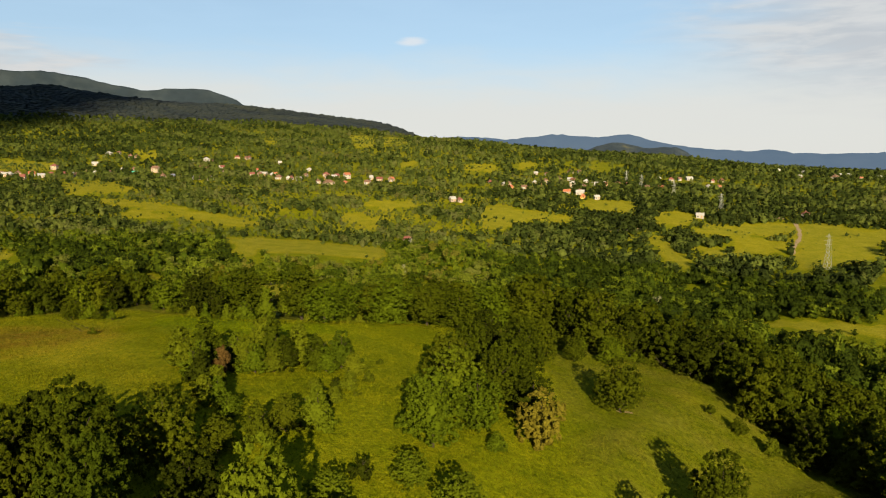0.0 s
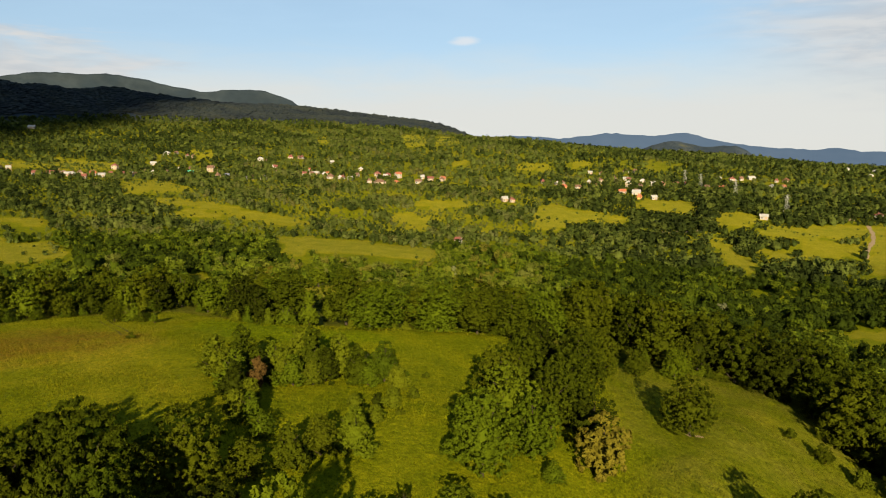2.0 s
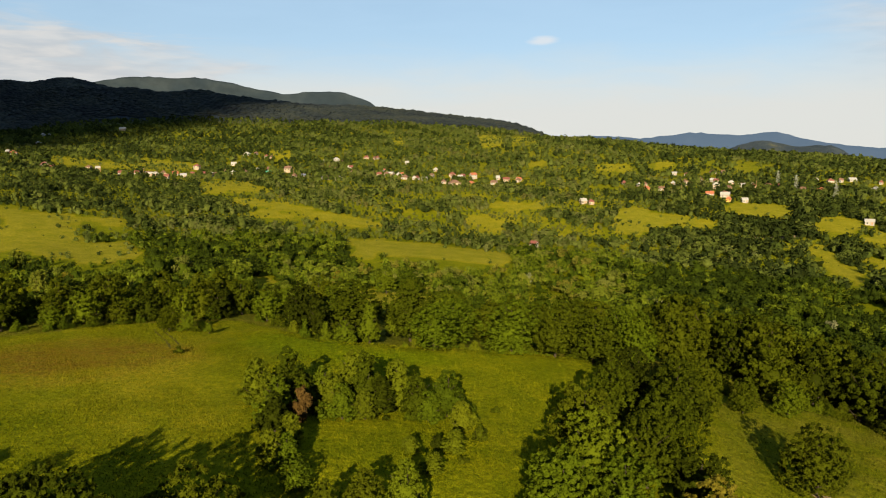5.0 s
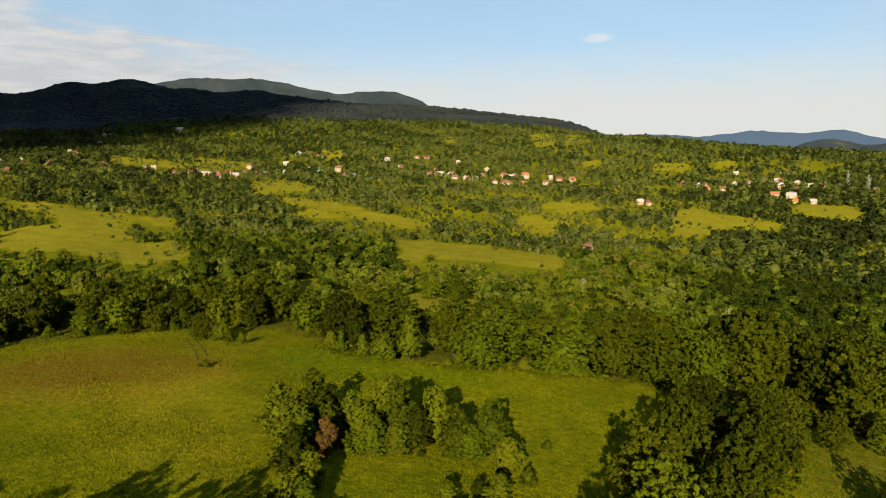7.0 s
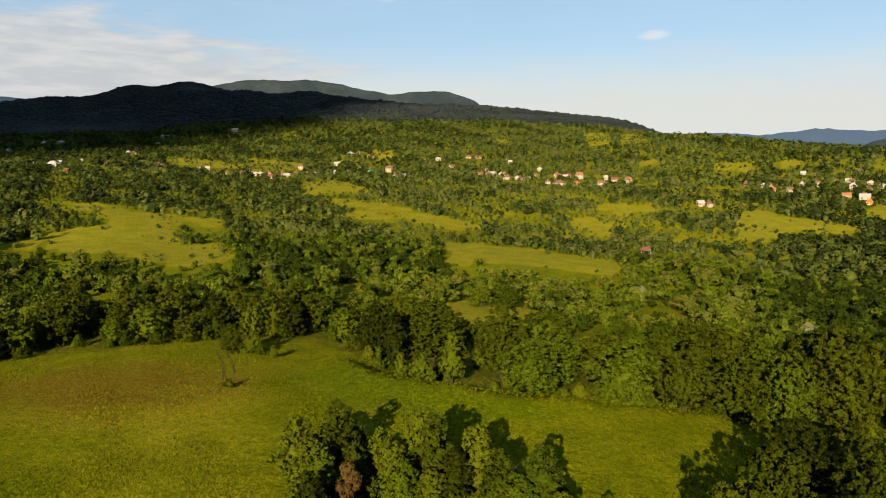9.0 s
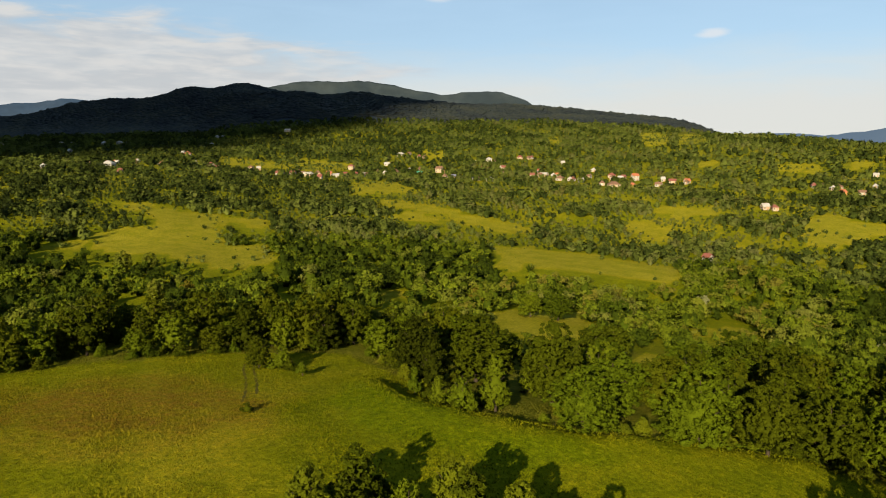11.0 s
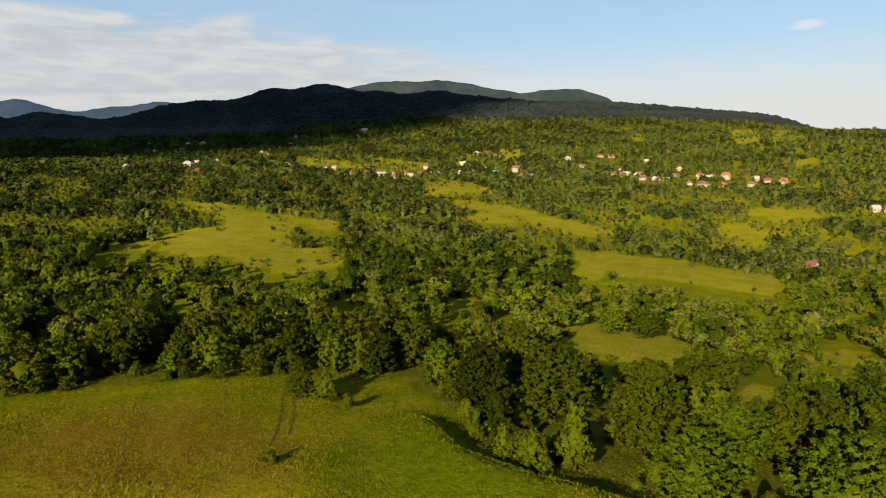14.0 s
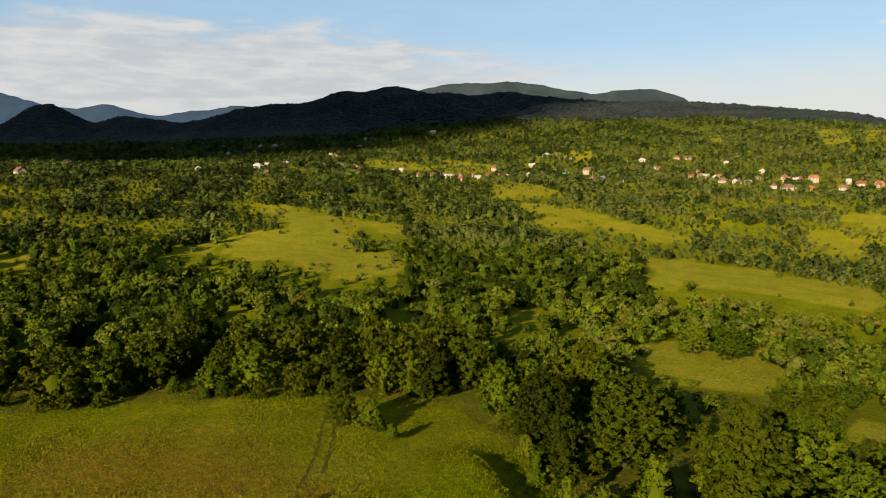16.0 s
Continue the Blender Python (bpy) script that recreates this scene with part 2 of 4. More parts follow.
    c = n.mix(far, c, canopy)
    relief = n.math("ADD", n.math("MULTIPLY", blade, 0.5), tuft)
    b = n.add("ShaderNodeBump", {"Strength": 1.0, "Distance": 0.45, "Height": n.math("SUBTRACT", relief, n.math("MULTIPLY", trees, n.math("MULTIPLY", far, 5.0)))})
    sh = n.add("ShaderNodeBsdfPrincipled", {"Base Color": c, "Roughness": 0.95, "Specular IOR Level": 0.01, "Normal": b.outputs[0]})
    finish(n, sh.outputs[0])
    return m


GROUND = ground_material("meadow_and_woodland_floor")
# ground colours darkened by a third, offsetting the stronger sun on upright blades
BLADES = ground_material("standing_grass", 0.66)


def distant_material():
    """Far blue mountains at the edge of the view; their distance haze is painted in as a coloured glow."""
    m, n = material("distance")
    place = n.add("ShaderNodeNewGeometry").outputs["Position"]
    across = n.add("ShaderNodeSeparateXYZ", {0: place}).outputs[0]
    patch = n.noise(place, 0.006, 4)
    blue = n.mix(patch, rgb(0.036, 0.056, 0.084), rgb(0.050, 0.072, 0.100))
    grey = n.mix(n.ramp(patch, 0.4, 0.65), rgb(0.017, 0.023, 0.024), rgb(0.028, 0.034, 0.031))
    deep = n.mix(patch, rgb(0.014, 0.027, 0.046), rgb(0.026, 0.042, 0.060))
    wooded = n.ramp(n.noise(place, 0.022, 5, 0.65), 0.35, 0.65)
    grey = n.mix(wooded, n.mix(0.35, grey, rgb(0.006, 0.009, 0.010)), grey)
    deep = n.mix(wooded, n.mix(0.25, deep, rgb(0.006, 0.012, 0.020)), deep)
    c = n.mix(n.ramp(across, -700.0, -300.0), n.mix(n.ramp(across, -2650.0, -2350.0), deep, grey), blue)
    haze_glow = n.add("ShaderNodeEmission", {0: c, 1: 0.6})
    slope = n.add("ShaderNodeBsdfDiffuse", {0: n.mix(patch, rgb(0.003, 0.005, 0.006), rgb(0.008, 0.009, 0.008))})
    finish(n, n.add("ShaderNodeAddShader", {0: haze_glow.outputs[0], 1: slope.outputs[0]}).outputs[0])
    return m


DISTANCE = distant_material()

# ---- the lie of the land ----
O = (-10.0, 50.0)
AZ = (-45, -30, -15, 0, 15, 30, 45, 60)
RINGS = (0, 60, 110, 160, 220, 300, 400, 500, 650, 800, 950, 1200, 1500)
LEVELS = """
-3 -3 -3 -3 -3 -3 -3 -3
-15 -8 -3 0 1 2 2 2
-22 -11.5 -6 -2.5 -0.5 0.5 0 0
-28 -18 -11 -8 -6 -4 -3 -3
-31 -23 -19 -16 -13 -9 -8 -8
-33 -29 -26 -22 -18 -12 -9 -9
-33 -32 -28 -20 -13 -8 -3 -1
-33 -32 -24 -20 -12 -2 6 10
-26 -20 -8 2 5 8 20 26
-18 -8 5 12 15 18 31 33
-14 -4 12 34 30 24 32 33
6 18 44 70 66 54 56 52
5 20 50 80 100 98 84 68
"""
TABLE = np.array([[float(v) for v in row.split()] for row in LEVELS.split("\n") if row])


def smooth(x):
    x = np.clip(x, 0, 1)
    return x * x * (3 - 2 * x)


def wave(x, y, size, k):
    """Soft uneven ground, about -1 to 1."""
    a, b = x / size, y / size
    return (np.sin(a * 1.3 + 2.1 * np.sin(b * 0.9 + k) + k) + np.sin(b * 1.7 + 1.6 * np.sin(a * 1.1 - k) + 2 * k) + np.sin((a + b) * 2.9 + k * 3)) / 3


# ridges: distance, how far the foot reaches to the front, width behind, azimuths, elevations of the crest in degrees
FOREST_HILL = (1950, 620, 500, (-8, 0, 3, 5.2, 8.5, 12.5, 16.5, 20.6, 25, 27.5, 29.3, 33, 37, 42), (0.5, 1.0, 2.5, 3.1, 3.45, 3.9, 4.25, 4.3, 4.7, 5.0, 5.3, 4.6, 3.6, 2.6))
DARK_RANGE = (2300, 800, 400, (30, 33.8, 35.6, 37.8, 40, 41.8, 44.4, 47, 49.5, 52.1, 53.7, 55.6, 57.6, 59.5, 60.9, 61.9, 63.1, 64.7, 66.1, 72), (4, 5.0, 5.3, 5.85, 5.3, 5.4, 4.45, 4.35, 3.95, 3.1, 2.85, 3.15, 3.3, 2.7, 3.5, 4.1, 3.85, 2.7, 1.7, 1.2))
GREY_SUMMIT = (3850, 420, 350, (10, 14.5, 16.3, 18.2, 20.6, 22.5, 24.9, 27.1, 29.3, 31.1, 32.2, 33.8, 35.5, 40, 46), (2, 3.6, 4.7, 5.3, 5.3, 5.0, 5.4, 5.9, 6.1, 5.95, 6.05, 5.95, 5.6, 4.6, 3))
EAST_KNOLL = (3000, 350, 300, (-22, -19.8, -18.7, -17.7, -16, -13.9, -12, -9), (0, 0.4, 1.1, 1.13, 1.05, 1.57, 1.05, 0))
FAR_WEST = (4150, 450, 250, (44, 48.9, 49.9, 51.8, 53.2, 55.8, 57.5, 59, 61, 63.1, 64.6, 66, 74), (3.8, 4.15, 4.3, 3.9, 3.8, 3.3, 3.8, 4.2, 3.7, 4.05, 4.5, 4.9, 5.2))
FAR_EAST = (4250, 350, 250, (-45, -31.6, -29.4, -26.6, -24.9, -23.6, -19.7, -16.6, -14.9, -12.2, -9.1, -5.4, -2.5, 4), (0.5, 0.69, 0.62, 0.62, 0.95, 0.79, 1.04, 1.56, 2.12, 1.87, 2.14, 1.7, 1.92, 1.7))
RIDGES = (FOREST_HILL, DARK_RANGE, GREY_SUMMIT, EAST_KNOLL, FAR_WEST, FAR_EAST)


def bank_line(x):
    """Where the bank at the meadow's edge runs: y for each x."""
    return np.interp(x, (-80, -67, -58, -45, -36, -25, -14, -4, 12), (186, 175, 168, 162.5, 162.5, 164.5, 168, 172, 177)) + 0.8 * np.sin(x / 4.0)


def height(x, y):
    x, y = np.asarray(x, float), np.asarray(y, float)
    dx, dy = x - O[0], y - O[1]
    r, az = np.hypot(dx, dy), np.degrees(np.arctan2(-dx, dy))
    # the table, by smoothstep between its columns and straight between rings, softened by two samples
    ca = np.interp(az, AZ, range(len(AZ)))
    i = np.clip(ca.astype(int), 0, len(AZ) - 2)
    f = ca - i
    f = 0.5 * f + 0.5 * smooth(f)
    z = 0
    for k, w in ((0.93, 0.25), (1.0, 0.5), (1.07, 0.25)):
        cr = np.interp(r * k, RINGS, range(len(RINGS)))
        j = np.clip(cr.astype(int), 0, len(RINGS) - 2)
        g = cr - j
        z = z + w * ((TABLE[j, i] * (1 - f) + TABLE[j, i + 1] * f) * (1 - g) + (TABLE[j + 1, i] * (1 - f) + TABLE[j + 1, i + 1] * f) * g)
    back = smooth((np.abs(az) - 60) / 60)
    z = z * (1 - back) - back * (3 + smooth(r / 60) + np.where(az < 0, 11, 0) * smooth((180 + az) / 50) * smooth(r / 60) + 15 * smooth(r / 900))
    # a low bank along the meadow's edge
    s = y - bank_line(x)
    z = z + 2.2 * smooth((x + 80) / 14) * smooth((14 - x) / 16) * np.exp(np.minimum(0, s) / 16) * (1 - smooth(s / 4.5))
    z = z + wave(x, y, 38, 1) * 0.8 * smooth(r / 160) + wave(x, y, 120, 2) * 3 * smooth((r - 300) / 500)
    z = z * (1 - smooth((r - 1600) / 800)) + smooth((r - 1600) / 800) * 10
    for n, (far, front, behind, azs, els) in enumerate(RIDGES):
        crest = 38 + far * np.tan(np.radians(0.03 * np.sin(az * 4.3 + 1.7 * np.sin(az * 1.9 + n)) + 0.015 * np.sin(az * 11 + 2 * np.sin(az * 3.7)) + sum(np.interp(az + k, azs, els) for k in (-0.4, 0.0, 0.4)) / 3))
        inside = smooth((az - azs[0]) / 3 + 0.0) * smooth((azs[-1] - az) / 3)
        s = np.where(r < far, (r - far + front) / front, (far + behind - r) / behind)
        shape = smooth(s * 0.85) / smooth(0.85)
        rough = wave(x, y, 90 + 40 * n, n) * 9 + wave(x, y, 240, n + 5) * 12
        lift = shape * inside
        z = np.maximum(z, z * (1 - lift) + (crest + rough * (1 - np.clip(s, 0, 1))) * lift)
    return z

# ---- fields ----
# plan outlines of open grassland, each a polygon in x, y
HOME_MEADOW = ((-149, 152), (-137, 167), (-122, 180), (-110, 192), (-100, 201), (-88, 203), (-76, 195), (-64, 184), (-54, 173), (-45, 166), (-36, 166), (-25, 165),
               (-14, 169), (-4, 173), (8, 177), (18, 176), (28, 173), (44, 176), (57, 178), (63, 162), (69, 148), (70, 139), (76, 120), (80, 60), (60, -80), (-240, -80), (-260, 120))
VALLEY_FIELDS = (
    (((-141, 460), (-121, 467), (-92, 467), (-69, 461), (-36, 454), (-32, 427), (-44, 410), (-68, 411), (-92, 408), (-108, 409), (-104, 379), (-118, 400)), 0.7),
    (((-91, 296), (-82, 312), (-64, 327), (-55, 304), (-48, 292), (-47, 272), (-57, 259), (-66, 260), (-81, 276)), 0.5),
    (((-139, 312), (-131, 326), (-124, 306), (-128, 292)), 0.4),
    (((-34, 259), (-23, 262), (-22, 231), (-31, 242)), 0.4),
    (((-21, 322), (-5, 335), (-8, 309), (-19, 304)), 0.45),
)
WEST_FIELDS = (
    (((-404, 424), (-362, 426), (-317, 430), (-288, 445), (-274, 415), (-296, 416), (-290, 394), (-262, 366), (-236, 372), (-206, 338), (-208, 314), (-230, 311), (-255, 316), (-269, 306), (-294, 319), (-323, 340), (-320, 356), (-312, 378), (-344, 401)), 0.6),
    (((-315, 302), (-319, 323), (-302, 323), (-299, 299)), 0.4),
    (((-348, 242), (-333, 251), (-320, 242), (-329, 234)), 0.45),
)
SLOPE_FIELDS = (
    (((-368, 698), (-333, 724), (-306, 690), (-288, 648), (-315, 618), (-335, 623)), 0.3),
    (((-242, 528), (-234, 547), (-210, 544), (-199, 529), (-218, 512)), 0.35),
    (((-297, 584), (-253, 589), (-208, 575), (-175, 563), (-139, 548), (-152, 519), (-179, 536), (-221, 559), (-252, 565)), 0.65),
    (((-597, 937), (-549, 940), (-512, 944), (-480, 879), (-512, 826), (-556, 875)), 0.5),
    (((-689, 872), (-637, 874), (-567, 873), (-537, 840), (-570, 817), (-642, 825)), 0.35),
    (((-466, 1091), (-435, 1080), (-413, 1026), (-432, 1024)), 0.5),
    (((-89, 607), (-73, 617), (-65, 599), (-49, 571), (-55, 556), (-72, 575)), 0.4),
    (((-77, 672), (-54, 669), (-26, 691), (-18, 674), (-52, 643), (-71, 643)), 0.6),
)
EAST_FIELDS = (
    (((43, 684), (60, 690), (80, 664), (100, 656), (123, 648), (112, 632), (79, 626), (66, 617), (50, 579), (35, 584), (33, 622)), 0.6),
    (((138, 723), (161, 738), (189, 730), (190, 686), (178, 666), (149, 679), (136, 696)), 0.4),
    (((189, 648), (226, 685), (234, 660), (213, 614), (192, 610)), 0.3),
    (((162, 553), (174, 571), (170, 510), (168, 460), (153, 442), (153, 483)), 0.45),
    (((214, 610), (256, 624), (316, 643), (298, 598), (255, 584), (211, 579)), 0.8),
    (((237, 576), (275, 563), (257, 522), (214, 517)), 0.2),
    (((315, 636), (343, 628), (400, 590), (340, 548), (315, 501), (265, 482), (235, 460), (262, 522)), 0.6),
)
RIVER_FIELDS = (
    (((189, 534), (219, 540), (206, 509), (189, 511)), 0.5),
    (((112, 281), (171, 300), (240, 289), (235, 270), (160, 274)), 0.5),
)
HILL_FIELDS = (
    (((-191, 1482), (-173, 1517), (-134, 1410), (-117, 1195), (-151, 1212)), 0.7),
    (((-121, 1444), (-110, 1635), (-62, 1333), (-100, 1200)), 0.35),
    (((29, 1006), (47, 1024), (75, 1022), (76, 983), (31, 961)), 0.4),
    (((109, 1082), (140, 1097), (143, 1066), (104, 1028)), 0.4),
    (((232, 1106), (258, 1117), (252, 1077), (228, 1074)), 0.4),
    (((-332, 1322), (-322, 1349), (-293, 1264), (-303, 1231)), 0.6),
    (((-62, 1025), (-38, 1028), (-34, 986), (-56, 978)), 0.4),
)
FIELDS = VALLEY_FIELDS + WEST_FIELDS + SLOPE_FIELDS + EAST_FIELDS + RIVER_FIELDS + HILL_FIELDS


def inside(poly, x, y):
    x, y = np.asarray(x, float), np.asarray(y, float)
    hit = np.zeros(x.shape, bool)
    for (x0, y0), (x1, y1) in zip(poly, poly[1:] + poly[:1]):
        cross = ((y0 > y) != (y1 > y)) & (x < (x1 - x0) * (y - y0) / (y1 - y0 + 1e-9) + x0)
        hit ^= cross
    return hit


def open_land(x, y):
    """1 on grassland, 0 elsewhere, with uneven edges; and how dry the grass is."""
    loose = 3 + 6 * smooth((np.hypot(x, y) - 450) / 500)
    wx, wy = x + wave(x, y, 9, 3) * loose, y + wave(x, y, 11, 7) * loose * 1.6
    grass, dry = inside(HOME_MEADOW, x + wave(x, y, 6, 3), y + wave(x, y, 6, 7)).astype(float), np.zeros(np.shape(x)) + 0.3
    for poly, d in FIELDS:
        hit = inside(poly, wx, wy)
        grass[hit], dry[hit] = 1, 0.85 + 0.3 * d
    return grass, dry


def mesh_of(name, verts, faces, mat, smooth_faces=False, tint=None, normals=None):
    """A mesh from arrays: verts n x 3, faces m x k."""
    me = bpy.data.meshes.new(name)
    verts, faces = np.ascontiguousarray(verts, np.float32), np.ascontiguousarray(faces, np.int32)
    m, k = faces.shape
    me.vertices.add(len(verts))
    me.vertices.foreach_set("co", verts.ravel())
    me.loops.add(m * k)
    me.loops.foreach_set("vertex_index", faces.ravel())
    me.polygons.add(m)
    me.polygons.foreach_set("loop_start", np.arange(m, dtype=np.int32) * k)
    me.polygons.foreach_set("use_smooth", np.full(m, smooth_faces, bool))
    me.materials.append(mat)
    if tint is not None:
        me.attributes.new("tint", "FLOAT", "POINT").data.foreach_set("value", np.ascontiguousarray(tint, np.float32))
    me.update(calc_edges=True)
    if normals is not None:
        me.attributes.new("custom_normal", "FLOAT_VECTOR", "POINT").data.foreach_set("vector", np.ascontiguousarray(normals, np.float32).ravel())
    return me


# ---- ground ----


def polar_sheet(azimuths, radii):
    a, r = np.meshgrid(np.radians(azimuths), radii, indexing="ij")
    x, y = O[0] - np.sin(a) * r, O[1] + np.cos(a) * r
    na, nr = a.shape
    i = np.arange(na * nr).reshape(na, nr)
    faces = np.stack([i[:-1, :-1], i[:-1, 1:], i[1:, 1:], i[1:, :-1]], -1).reshape(-1, 4)[:, ::-1]
    return x.ravel(), y.ravel(), faces


def kinds_of_grass(x, y):
    """How dry, wooded, russet or forested the ground is at each place."""
    grass, dry = open_land(x, y)
    home = inside(HOME_MEADOW, x, y)
    # the home meadow is dry on its crest, with russet seed heads towards the left, and lush in the hollows
    r = np.hypot(x - O[0], y - O[1])
    crest = 0.75 * np.exp(-(((x + 82) / 30) ** 2) - ((y - 140) / 14) ** 2) + 0.4 * np.exp(-(((x + 108) / 40) ** 2) - ((y - 155) / 24) ** 2)
    dry = np.where(home, 0.02 + 0.32 * smooth((0 - x) / 55) + 0.42 * crest, dry)
    # lush grass below the bank at the meadow's edge and in the hollow in front of it
    edge = y - bank_line(x)
    lush = 0.9 * np.exp(-(((edge + 7) / 8) ** 2)) * smooth((x + 84) / 16) * smooth((-8 - x) / 25) + 0.8 * np.exp(-(((x + 60) / 14) ** 2) - ((y - 160) / 11) ** 2) + 0.4 * np.exp(-(((x + 38) / 22) ** 2) - ((y - 138) / 14) ** 2)
    dry = np.where(home, dry - 0.75 * lush, dry)
    # tall dry weeds on the east slope
    dry = np.where(home, dry + 0.5 * np.exp(-(((x - 53) / 7) ** 2) - ((y - 152) / 9) ** 2), dry)
    russet = np.where(home, 0.95 * np.exp(-(((x + 100) / 36) ** 2) - ((y - 150) / 26) ** 2), 0)
    # the floor colour also darkens the meadow's open east slope
    wood = np.where(grass > 0, np.where(home, 0.55 * smooth((x - 8) / 20), 0.0), 0.75)
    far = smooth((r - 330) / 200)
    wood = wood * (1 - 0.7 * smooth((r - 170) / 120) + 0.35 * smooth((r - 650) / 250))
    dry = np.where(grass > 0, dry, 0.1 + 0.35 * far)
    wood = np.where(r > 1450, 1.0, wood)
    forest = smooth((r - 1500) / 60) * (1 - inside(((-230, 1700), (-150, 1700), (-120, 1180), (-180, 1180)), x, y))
    return np.stack([dry, wood, russet, forest], -1).astype(np.float32)


def show_kinds(me, x, y):
    me.color_attributes.new("kind_of_grass", "FLOAT_COLOR", "POINT").data.foreach_set("color", kinds_of_grass(x, y).ravel())


def make_ground():
    azimuths = np.concatenate([np.arange(-180, -50, 5), np.arange(-50, 84, 0.4), np.arange(85, 181, 5)])
    radii = np.unique(np.concatenate([[0.1], np.geomspace(8, 1500, 165), np.linspace(1550, 4880, 68), [row[0] for row in RIDGES]]))
    x, y, faces = polar_sheet(azimuths, radii)
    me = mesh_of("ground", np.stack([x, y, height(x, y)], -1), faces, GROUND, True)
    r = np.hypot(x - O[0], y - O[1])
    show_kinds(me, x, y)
    # the far edge of the land takes the distance material with its painted blue haze
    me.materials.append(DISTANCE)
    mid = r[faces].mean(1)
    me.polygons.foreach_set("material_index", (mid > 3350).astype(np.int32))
    tagged(new("ground", me), "rolling green meadow and woodland ground under distant hills", "ground", kind="structure")


make_ground()

# ---- trees ----


def unit(v):
    return v / (np.linalg.norm(v, axis=-1, keepdims=True) + 1e-9)


def sprays(rng, at, out, size, spread=0.75, soft=0.45):
    """Leaf sprays: pointed three-cornered blades at the places, facing mostly outwards."""
    n = len(at)
    normal = unit(out + rng.normal(size=(n, 3)) * spread)
    along = unit(np.cross(normal, rng.normal(size=(n, 3))))
    across = np.cross(normal, along)
    s = size * rng.uniform(0.6, 1.35, (n, 1))
    w = rng.uniform(0.32, 0.58, (n, 1))
    lean = across * s * rng.uniform(-0.3, 0.3, (n, 1))
    v = np.stack([at - along * s * 0.45 + across * s * w, at - along * s * 0.5 - across * s * w, at + along * s * 0.75 + lean], 1)
    shade = unit(normal * (1 - soft) + unit(out) * soft)
    return v.reshape(-1, 3), np.arange(3 * n).reshape(n, 3), np.repeat(shade, 3, 0)


def lump(rng, radius, tall, low=0.0, rows=4, cols=6):
    """A closed, uneven core of a crown."""
    v = []
    for i in range(rows + 1):
        e = -1.2 + 2.76 * i / rows
        for j in range(cols):
            a = j * math.tau / cols + 0.5 * i
            k = rng.uniform(0.75, 1.1)
            v.append((math.cos(a) * math.cos(e) * radius * k, math.sin(a) * math.cos(e) * radius * k, low + (tall - low) * (0.5 + 0.5 * math.sin(e) * k)))
    i = np.arange((rows + 1) * cols).reshape(rows + 1, cols)
    nxt = np.roll(i, -1, 1)
    f = np.concatenate([np.stack([i[:-1], nxt[:-1], nxt[1:]], -1).reshape(-1, 3), np.stack([i[:-1], nxt[1:], i[1:]], -1).reshape(-1, 3)])
    v = np.array(v)
    return v, f, unit((v - [0, 0, low + 0.4 * (tall - low)]) / [radius, radius, 0.5 * tall])


